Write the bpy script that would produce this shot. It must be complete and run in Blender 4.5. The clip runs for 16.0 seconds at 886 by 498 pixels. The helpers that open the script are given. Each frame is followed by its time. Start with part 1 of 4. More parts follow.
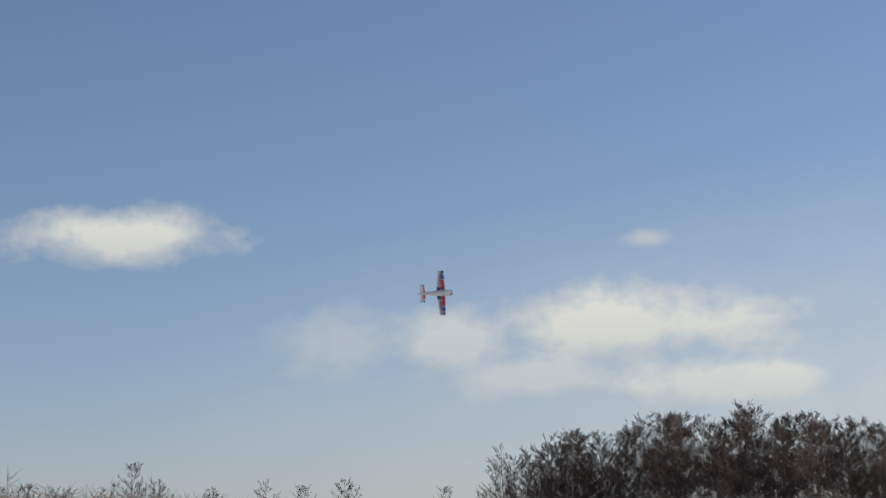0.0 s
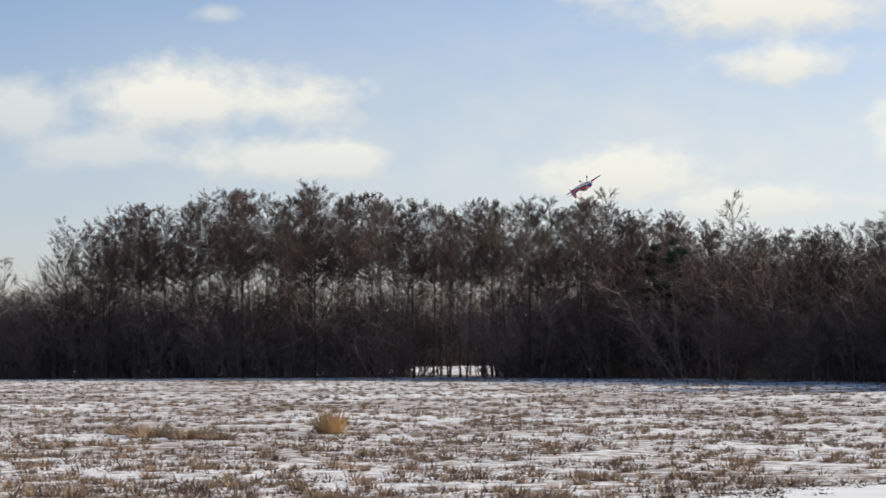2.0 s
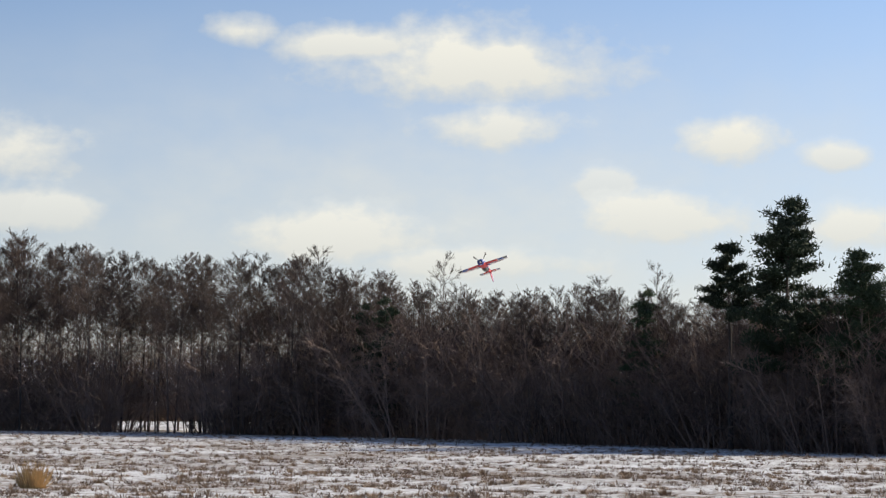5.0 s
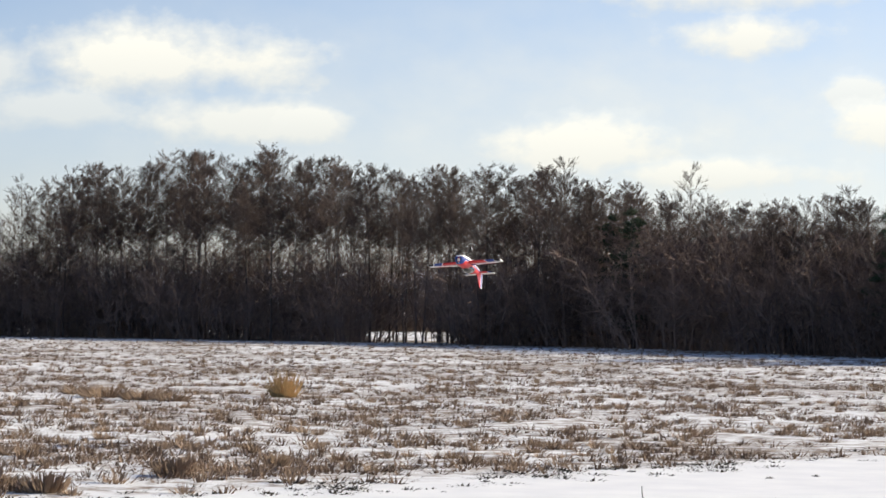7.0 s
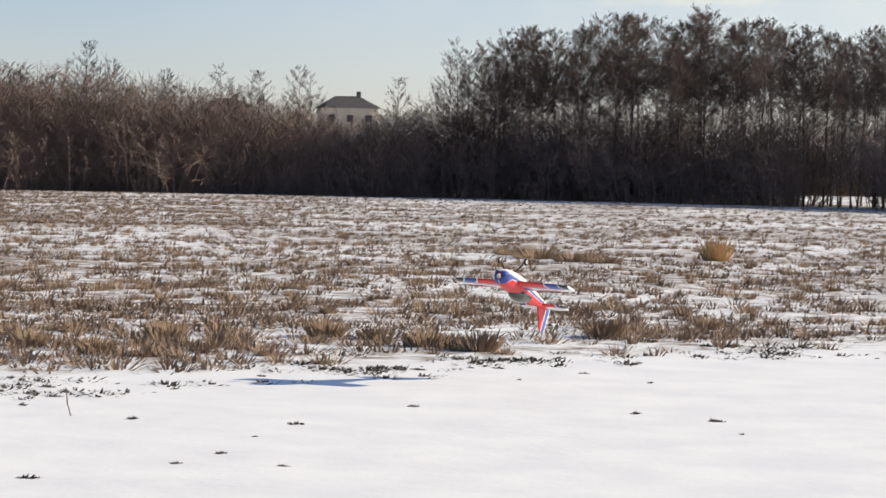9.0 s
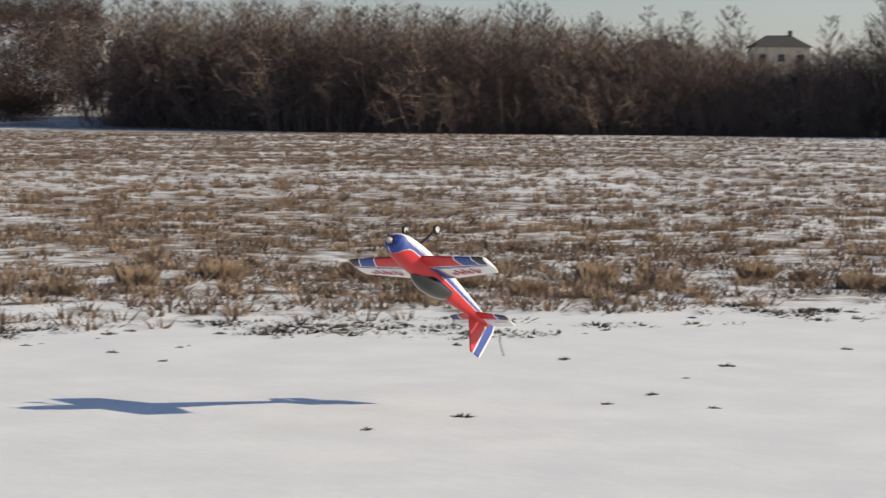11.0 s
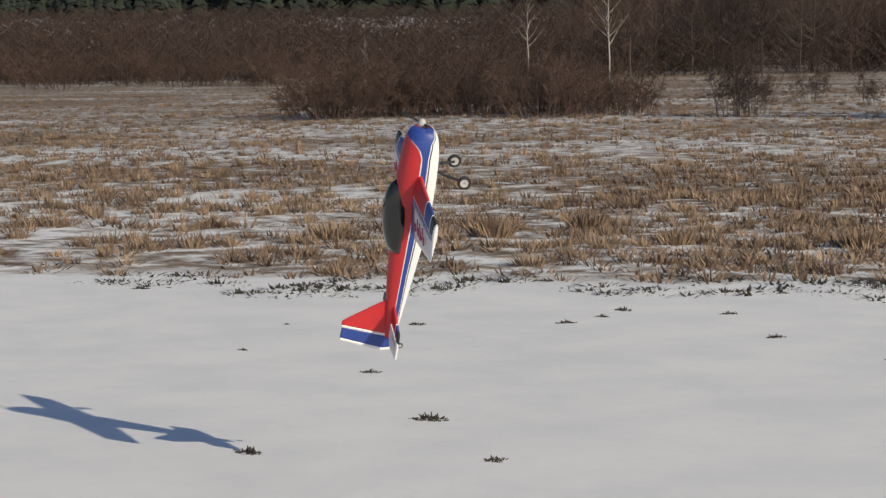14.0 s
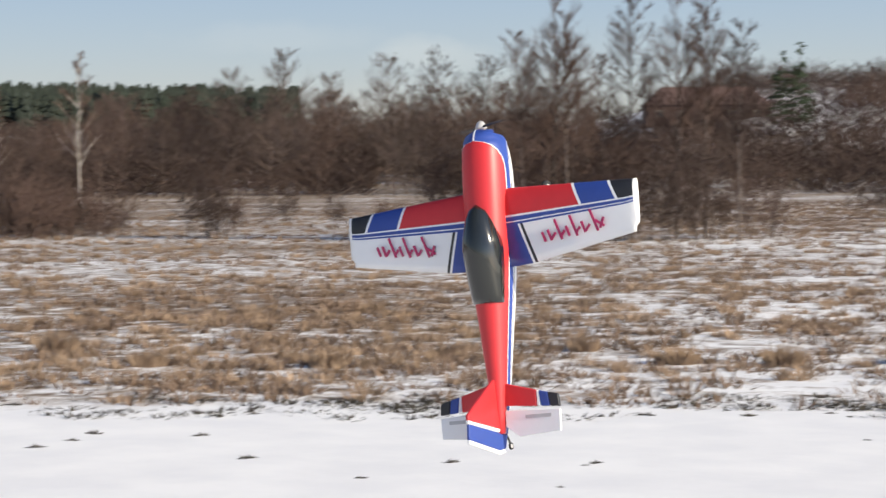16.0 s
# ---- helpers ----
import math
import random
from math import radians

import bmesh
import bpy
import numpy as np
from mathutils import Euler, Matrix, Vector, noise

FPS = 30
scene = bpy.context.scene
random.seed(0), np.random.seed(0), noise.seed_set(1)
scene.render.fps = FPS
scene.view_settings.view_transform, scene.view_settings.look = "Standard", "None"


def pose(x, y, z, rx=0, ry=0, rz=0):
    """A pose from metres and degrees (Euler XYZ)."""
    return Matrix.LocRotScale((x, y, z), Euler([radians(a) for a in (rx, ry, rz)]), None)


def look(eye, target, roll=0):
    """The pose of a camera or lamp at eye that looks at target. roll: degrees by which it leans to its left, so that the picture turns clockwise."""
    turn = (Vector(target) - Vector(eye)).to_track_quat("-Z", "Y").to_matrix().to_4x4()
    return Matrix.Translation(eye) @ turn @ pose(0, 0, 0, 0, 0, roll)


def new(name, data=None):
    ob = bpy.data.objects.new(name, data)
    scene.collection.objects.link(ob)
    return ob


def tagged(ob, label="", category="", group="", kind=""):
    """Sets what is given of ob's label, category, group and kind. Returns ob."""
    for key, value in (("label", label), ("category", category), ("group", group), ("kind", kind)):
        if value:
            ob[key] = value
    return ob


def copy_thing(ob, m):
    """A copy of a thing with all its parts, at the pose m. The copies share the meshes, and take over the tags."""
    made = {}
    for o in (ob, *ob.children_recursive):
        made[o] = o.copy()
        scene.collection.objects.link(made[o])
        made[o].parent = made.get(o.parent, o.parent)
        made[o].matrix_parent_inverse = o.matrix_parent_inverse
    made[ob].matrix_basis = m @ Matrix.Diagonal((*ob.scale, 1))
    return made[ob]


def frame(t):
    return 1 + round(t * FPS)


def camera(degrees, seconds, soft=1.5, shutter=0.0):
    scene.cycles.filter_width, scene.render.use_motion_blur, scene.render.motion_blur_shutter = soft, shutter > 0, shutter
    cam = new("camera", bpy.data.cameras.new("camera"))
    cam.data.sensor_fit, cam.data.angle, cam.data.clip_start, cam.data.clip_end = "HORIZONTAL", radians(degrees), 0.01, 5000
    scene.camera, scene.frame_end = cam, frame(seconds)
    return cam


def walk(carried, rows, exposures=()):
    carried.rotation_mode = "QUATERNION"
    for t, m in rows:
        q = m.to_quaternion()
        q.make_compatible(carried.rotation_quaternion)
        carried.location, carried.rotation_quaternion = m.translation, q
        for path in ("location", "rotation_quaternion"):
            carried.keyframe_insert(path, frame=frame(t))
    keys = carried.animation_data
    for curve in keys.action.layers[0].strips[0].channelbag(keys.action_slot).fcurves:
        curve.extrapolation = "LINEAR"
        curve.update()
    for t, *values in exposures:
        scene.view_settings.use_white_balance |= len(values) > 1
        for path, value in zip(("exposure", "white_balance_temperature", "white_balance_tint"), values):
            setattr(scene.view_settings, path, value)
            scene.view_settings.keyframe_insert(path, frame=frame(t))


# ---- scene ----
# ---- camera: a man standing by a snowy strip, panning after a model aeroplane ----
EYE = Vector((0.0, 0.0, 2.6))
FOV = 21.53
EXPOSURES = [(0, 0.06, 6860, 5), (0.5, -0.11, 6860, 5), (1.5, 0.17, 6960, 5), (2.5, 0.5, 7060, 5), (5.5, 0.3, 7060, 5), (7, 0.58, 7160, 5), (8.5, 0.68, 7210, 5), (9.2, 0.44, 7260, 5), (11.3, 0.08, 7350, 3), (14, -0.21, 7250, 3), (14.5, 0.06, 7210, 4), (15, 0.41, 7060, 5), (16, 0.55, 7060, 5)]
PAN = [
    (0, 11.59, 8.19, -1.35),
    (0.5, 10.13, 7.17, -2.23),
    (1, 5.24, 5.92, -1.59),
    (1.5, 2.56, 3.81, -1.47),
    (2, 1.04, 2.53, -0.50),
    (2.5, -2.43, 3.26, 0.06),
    (3, -5.82, 3.18, 0.77),
    (3.2, -6.68, 3.48, 0.95),
    (5.3, -5.73, 3.94, 0.39),
    (5.5, -4.96, 3.84, 0.67),
    (6, -2.68, 3.49, -0.21),
    (6.5, -1.26, 3.12, -0.29),
    (7, 0.00, 1.70, 0.64),
    (7.5, 2.88, 1.15, 0.70),
    (8, 4.69, 0.71, 0.71),
    (8.5, 7.54, 0.24, 0.61),
    (9, 10.54, -1.82, 1.03),
    (9.2, 11.03, -2.05, 1.12),
    (11.3, 24.29, -3.77, 0.15),
    (11.5, 26.71, -3.95, 0.08),
    (12, 32.64, -4.55, 0.49),
    (12.5, 38.61, -5.27, 0.10),
    (13, 49.01, -5.71, -0.27),
    (13.5, 58.41, -5.13, -0.35),
    (14, 61.43, -4.55, -0.80),
    (14.5, 59.85, -1.69, -0.29),
    (15, 53.59, -1.17, 0.37),
    (15.5, 51.83, -1.50, 0.11),
    (15.8, 51.04, -1.84, -0.06),
    (16, 48.44, -1.69, -0.33),
]


def bearing(az, el, dist=1.0):
    """A vector from a bearing (degrees to the left of +y) and an elevation."""
    a, e = radians(az), radians(el)
    return Vector((-math.sin(a) * math.cos(e), math.cos(a) * math.cos(e), math.sin(e))) * dist


cam = camera(FOV, 16.0, soft=1.35, shutter=0.22)
walk(cam, [(t, look(EYE, EYE + bearing(yaw, pitch), roll)) for t, yaw, pitch, roll in PAN], EXPOSURES)

# the aeroplane's flight: seconds, place, turn as a quaternion
FLIGHT = [
    (0, (-16.44, 79.71, 12.75), (0.734, -0.633, 0.186, -0.161)),
    (0.5, (-11.67, 83.21, 11.72), (0.415, -0.875, 0.246, 0.038)),
    (1, (-5.94, 86.58, 9.96), (0.316, -0.871, 0.373, -0.047)),
    (1.5, (-0.69, 88.33, 8.73), (0.284, -0.822, 0.475, 0.132)),
    (2, (3.77, 87.82, 8.79), (0.200, -0.836, 0.476, -0.187)),
    (2.5, (7.50, 83.96, 8.49), (0.181, -0.806, 0.538, -0.166)),
    (3, (9.79, 77.99, 8.21), (0.157, -0.705, 0.649, -0.238)),
    (3.2, (10.16, 75.86, 8.19), (0.096, -0.651, 0.701, -0.273)),
    (5.3, (7.64, 67.26, 6.44), (0.001, 0.529, -0.840, 0.118)),
    (5.5, (6.70, 65.17, 6.05), (0.041, 0.483, -0.872, 0.066)),
    (6, (4.21, 58.71, 4.93), (0.073, 0.556, -0.826, 0.055)),
    (6.5, (2.13, 52.90, 4.22), (0.071, 0.582, -0.810, 0.019)),
    (7, (0.48, 48.13, 3.71), (0.052, 0.578, -0.810, 0.087)),
    (7.5, (-1.23, 44.06, 3.26), (0.070, 0.562, -0.824, 0.017)),
    (8, (-2.54, 39.42, 2.65), (0.074, 0.585, -0.804, 0.069)),
    (8.5, (-3.81, 36.08, 1.95), (0.094, 0.566, -0.819, 0.019)),
    (9, (-4.41, 28.67, 1.22), (0.139, 0.584, -0.796, 0.083)),
    (9.2, (-4.64, 26.52, 1.12), (0.136, 0.605, -0.780, 0.084)),
    (11.3, (-7.50, 16.77, 1.26), (0.222, 0.530, -0.792, 0.205)),
    (11.5, (-7.51, 15.27, 1.27), (0.209, 0.527, -0.794, 0.219)),
    (12, (-8.58, 13.31, 1.16), (0.203, 0.457, -0.827, 0.258)),
    (12.5, (-9.65, 10.97, 1.20), (0.255, 0.357, -0.870, 0.227)),
    (13, (-10.94, 8.82, 1.29), (0.353, 0.265, -0.873, 0.207)),
    (13.5, (-12.08, 7.44, 1.46), (0.462, 0.472, -0.677, 0.325)),
    (14, (-12.85, 6.77, 1.77), (0.663, 0.485, -0.462, 0.332)),
    (14.5, (-12.14, 7.15, 2.08), (0.613, 0.474, -0.443, 0.451)),
    (15, (-10.73, 7.56, 2.04), (0.395, 0.485, -0.627, 0.464)),
    (15.5, (-9.86, 7.55, 1.97), (0.553, 0.573, -0.461, 0.391)),
    (15.8, (-8.76, 7.41, 2.20), (0.447, 0.537, -0.444, 0.561)),
    (16, (-8.17, 7.53, 2.36), (0.400, 0.517, -0.432, 0.621)),
]

# ---- sky, sun ----
SUN_AZ, SUN_EL = -75.4, 25.4
sun = new("sun", bpy.data.lights.new("sun", "SUN"))
sun.data.energy, sun.data.angle, sun.data.color = 4.45, radians(0.5), (1.0, 0.90, 0.78)
sun.matrix_world = look(bearing(SUN_AZ, SUN_EL, 50), (0, 0, 0))

world = bpy.data.worlds.new("world")
scene.world = world
world.use_nodes = True
wt = world.node_tree
wt.nodes.clear()


def link_math(tree, op, a, b=None, c=None, clamp=False):
    n = tree.nodes.new("ShaderNodeMath")
    n.operation, n.use_clamp = op, clamp
    for i, s in enumerate((a, b, c)):
        if s is None:
            continue
        if isinstance(s, (int, float)):
            n.inputs[i].default_value = s
        else:
            tree.links.new(s, n.inputs[i])
    return n.outputs[0]


# clouds: bearing, elevation, half width, half height in degrees, density
CLOUDS = [
    (19.3, 8.6, 2.9, 0.75, 0.95), (14.1, 5.9, 2.6, 1.0, 0.45), (11.5, 5.9, 2.5, 0.95, 0.7), (6.7, 6.15, 5.1, 1.05, 0.95), (6.6, 8.3, 0.9, 0.28, 0.55), (5.3, 4.8, 3.5, 0.85, 0.85),
    (9.6, 5.0, 2.6, 0.7, 0.65), (3.5, 4.7, 2.0, 0.65, 0.85), (-3.6, 4.25, 4.3, 1.0, 0.95), (-6.6, 3.6, 4.6, 0.6, 0.9), (-6.7, 8.45, 5.0, 1.15, 1.0), (-1.0, 9.2, 1.2, 0.45, 0.95), (-4.0, 8.9, 3.0, 0.6, 0.95),
    (-7.4, 6.9, 2.8, 0.72, 0.95), (-13.0, 6.6, 1.7, 0.75, 1.0), (-10.0, 5.5, 1.2, 0.65, 0.8), (-11.6, 4.7, 3.5, 0.9, 0.95), (-15.6, 6.2, 1.3, 0.45, 0.9), (-16.0, 4.5, 1.9, 0.75, 0.95), (-20.0, 5.2, 3.0, 0.9, 0.9),
    (-24.0, 7.5, 3.0, 0.8, 0.9), (48.8, 3.1, 1.6, 0.45, 0.25), (52.5, 3.5, 3.0, 0.4, 0.12),
]
# thin haze about the clouds
VEIL = (-6.0, 4.5, 26.0, 6.0, 0.55)


def sky():
    N, L = wt.nodes, wt.links
    tex = N.new("ShaderNodeTexSky")
    tex.sky_type, tex.sun_disc = "NISHITA", False
    tex.sun_elevation, tex.sun_rotation = radians(SUN_EL), radians(-SUN_AZ)
    tex.air_density, tex.dust_density, tex.ozone_density = 1.0, 0.3, 3.0
    co = N.new("ShaderNodeTexCoord")
    sep = N.new("ShaderNodeSeparateXYZ")
    L.new(co.outputs["Generated"], sep.inputs[0])
    az = link_math(wt, "MULTIPLY", link_math(wt, "ARCTAN2", link_math(wt, "MULTIPLY", sep.outputs[0], -1.0), sep.outputs[1]), 57.29578)
    el = link_math(wt, "MULTIPLY", link_math(wt, "ARCSINE", sep.outputs[2]), 57.29578)
    flat = N.new("ShaderNodeCombineXYZ")
    L.new(az, flat.inputs[0]), L.new(el, flat.inputs[1])

    def cloud_noise(scale, detail, stretch):
        m = N.new("ShaderNodeMapping")
        m.inputs["Scale"].default_value = (1.0, stretch, 1.0)
        L.new(flat.outputs[0], m.inputs[0])
        n = N.new("ShaderNodeTexNoise")
        n.inputs["Scale"].default_value, n.inputs["Detail"].default_value, n.inputs["Roughness"].default_value = scale, detail, 0.55
        L.new(m.outputs[0], n.inputs["Vector"])
        return n.outputs[0]
    big, small = cloud_noise(0.42, 5, 1.5), cloud_noise(1.7, 4, 1.3)
    rough = link_math(wt, "ADD", link_math(wt, "MULTIPLY", link_math(wt, "SUBTRACT", big, 0.5), 2.6), link_math(wt, "MULTIPLY", link_math(wt, "SUBTRACT", small, 0.5), 1.0))
    hz = link_math(wt, "SQRT", link_math(wt, "ADD", link_math(wt, "POWER", link_math(wt, "DIVIDE", link_math(wt, "SUBTRACT", az, VEIL[0]), VEIL[2]), 2.0),
                                         link_math(wt, "POWER", link_math(wt, "DIVIDE", link_math(wt, "SUBTRACT", el, VEIL[1]), VEIL[3]), 2.0)))
    total = link_math(wt, "MULTIPLY", link_math(wt, "MULTIPLY", link_math(wt, "SUBTRACT", 1.0, hz, clamp=True), link_math(wt, "MULTIPLY_ADD", big, 1.2, 0.3)), VEIL[4] * 1.3, clamp=True)
    light = link_math(wt, "MULTIPLY", total, 0.5)
    for a, e, w, h, d in CLOUDS:
        u = link_math(wt, "DIVIDE", link_math(wt, "SUBTRACT", az, a), w)
        v = link_math(wt, "DIVIDE", link_math(wt, "SUBTRACT", el, e), h * 1.12)
        r = link_math(wt, "SQRT", link_math(wt, "ADD", link_math(wt, "MULTIPLY", u, u), link_math(wt, "MULTIPLY", v, v)))
        body = link_math(wt, "MULTIPLY", link_math(wt, "MULTIPLY", link_math(wt, "ADD", link_math(wt, "SUBTRACT", 1.08, r), link_math(wt, "MULTIPLY", rough, 0.56)), 1.35, clamp=True), d)
        top = link_math(wt, "MULTIPLY", body, link_math(wt, "MULTIPLY_ADD", v, 0.38, 0.55, clamp=True))
        total = link_math(wt, "MAXIMUM", total, body)
        light = link_math(wt, "MAXIMUM", light, top)
    mixc = N.new("ShaderNodeMix")
    mixc.data_type = "RGBA"
    mixc.inputs["A"].default_value, mixc.inputs["B"].default_value = CLOUD_SHADE, CLOUD_LIT
    L.new(light, mixc.inputs["Factor"])
    tint = N.new("ShaderNodeMix")
    tint.data_type, tint.blend_type = "RGBA", "MULTIPLY"
    tint.inputs["Factor"].default_value = 1.0
    # clearer blue low over the horizon
    rise = N.new("ShaderNodeMix")
    rise.data_type = "RGBA"
    rise.inputs["A"].default_value, rise.inputs["B"].default_value = LOW_TINT, SKY_TINT
    L.new(link_math(wt, "MULTIPLY", el, 0.083, clamp=True), rise.inputs["Factor"])
    L.new(rise.outputs["Result"], tint.inputs["B"])
    # the sky is brighter on the sun's side
    glow = link_math(wt, "MULTIPLY_ADD", link_math(wt, "COSINE", link_math(wt, "MULTIPLY", link_math(wt, "SUBTRACT", az, SUN_AZ), 0.0174533)), 0.45, 0.97)
    shade = N.new("ShaderNodeVectorMath")
    shade.operation = "SCALE"
    L.new(tex.outputs[0], shade.inputs[0]), L.new(glow, shade.inputs["Scale"])
    L.new(shade.outputs[0], tint.inputs["A"])
    mix = N.new("ShaderNodeMix")
    mix.data_type = "RGBA"
    L.new(total, mix.inputs["Factor"]), L.new(tint.outputs["Result"], mix.inputs["A"]), L.new(mixc.outputs["Result"], mix.inputs["B"])
    bg, out = N.new("ShaderNodeBackground"), N.new("ShaderNodeOutputWorld")
    bg.inputs["Strength"].default_value = SKY_STRENGTH
    L.new(mix.outputs["Result"], bg.inputs[0]), L.new(bg.outputs[0], out.inputs[0])


SKY_STRENGTH = 0.095
SKY_TINT = (0.97, 0.93, 1.09, 1)
LOW_TINT = (1.0, 0.94, 1.24, 1)
CLOUD_SHADE, CLOUD_LIT = (5.3, 5.5, 5.8, 1), (8.2, 8.1, 7.95, 1)
sky()

# ---- materials ----
def material(name, colour, rough=0.8, vary=0.25, scale=6.0, bump=0.0, bump_scale=40.0, metal=0.0, second=None, coat=0.0, random_amount=0.0):
    """A surface with two scales of colour variation and fine relief."""
    m = bpy.data.materials.new(name)
    m.use_nodes = True
    t = m.node_tree
    N, L = t.nodes, t.links
    b = N["Principled BSDF"]
    b.inputs["Roughness"].default_value, b.inputs["Metallic"].default_value = rough, metal
    b.inputs["Coat Weight"].default_value = coat
    co = N.new("ShaderNodeTexCoord")
    n1, n2 = N.new("ShaderNodeTexNoise"), N.new("ShaderNodeTexNoise")
    n1.inputs["Scale"].default_value, n2.inputs["Scale"].default_value = scale, scale * 9
    n1.inputs["Detail"].default_value = 4
    L.new(co.outputs["Object"], n1.inputs["Vector"]), L.new(co.outputs["Object"], n2.inputs["Vector"])
    f = link_math(t, "ADD", link_math(t, "MULTIPLY", n1.outputs[0], 0.65), link_math(t, "MULTIPLY", n2.outputs[0], 0.35))
    if random_amount:
        info = N.new("ShaderNodeObjectInfo")
        f = link_math(t, "ADD", f, link_math(t, "MULTIPLY", link_math(t, "SUBTRACT", info.outputs["Random"], 0.5), random_amount))
    ramp = N.new("ShaderNodeValToRGB")
    dark = [c * (1 - vary) for c in colour]
    lite = second or [min(1, c * (1 + vary)) for c in colour]
    ramp.color_ramp.elements[0].position, ramp.color_ramp.elements[1].position = 0.3, 0.7
    ramp.color_ramp.elements[0].color, ramp.color_ramp.elements[1].color = (*dark, 1), (*lite, 1)
    L.new(f, ramp.inputs[0]), L.new(ramp.outputs[0], b.inputs["Base Color"])
    if bump:
        n3, bp = N.new("ShaderNodeTexNoise"), N.new("ShaderNodeBump")
        n3.inputs["Scale"].default_value = bump_scale
        L.new(co.outputs["Object"], n3.inputs["Vector"])
        bp.inputs["Strength"].default_value, bp.inputs["Distance"].default_value = bump, 0.02
        L.new(n3.outputs[0], bp.inputs["Height"]), L.new(bp.outputs[0], b.inputs["Normal"])
    return m


BARK = material("bark_dark", (0.10, 0.08, 0.07), 0.9, 0.4, 1.5, 0.4, random_amount=0.5)
TWIG = material("twigs_brown", (0.098, 0.069, 0.057), 0.9, 0.3, 0.6, random_amount=0.7)
THICKET = material("thicket_brown", (0.175, 0.123, 0.10), 0.9, 0.4, 0.25, random_amount=0.5)
TWIG_RED = material("twigs_reddish", (0.072, 0.044, 0.034), 0.9, 0.3, 0.6, random_amount=0.6)
BIRCH = material("birch_bark", (0.42, 0.38, 0.34), 0.8, 0.35, 3.0, 0.2)
NEEDLE = material("pine_needles", (0.035, 0.055, 0.025), 0.8, 0.4, 0.8, random_amount=0.4)
NEEDLE_FAR = material("far_conifers", (0.02, 0.028, 0.018), 0.9, 0.4, 0.05)
STRAW = material("dry_grass", (0.25, 0.168, 0.11), 0.9, 0.4, 0.35, second=(0.43, 0.305, 0.205))
WEED = material("withered_weeds", (0.15, 0.1, 0.072), 0.9, 0.5, 0.5, second=(0.28, 0.19, 0.13))
TURF = material("dark_turf", (0.052, 0.045, 0.034), 0.95, 0.5, 3.0)
ORANGE = material("orange_sedge", (0.56, 0.38, 0.18), 0.9, 0.3, 2.0)
PLASTER = material("pale_plaster", (0.48, 0.41, 0.33), 0.9, 0.12, 0.8, 0.1)
ROOFING = material("dark_roofing", (0.06, 0.055, 0.055), 0.8, 0.25, 2.0, 0.3)
RUST = material("red_brown_cladding", (0.085, 0.05, 0.042), 0.8, 0.25, 0.6, 0.2)
SNOW = material("loose_snow", (0.80, 0.80, 0.79), 0.7, 0.05, 3.0, 0.3)
GLASS = material("window_glass", (0.05, 0.06, 0.07), 0.1, 0.1, 1.0)

# the edge of the cleared strip: a line, and the unit vector across it into the field
EDGE_P, EDGE_N = Vector((-17.2, 20.3)), Vector((-0.70, 0.714)).normalized()


def edge_distance(x, y):
    return (x - EDGE_P.x) * EDGE_N.x + (y - EDGE_P.y) * EDGE_N.y


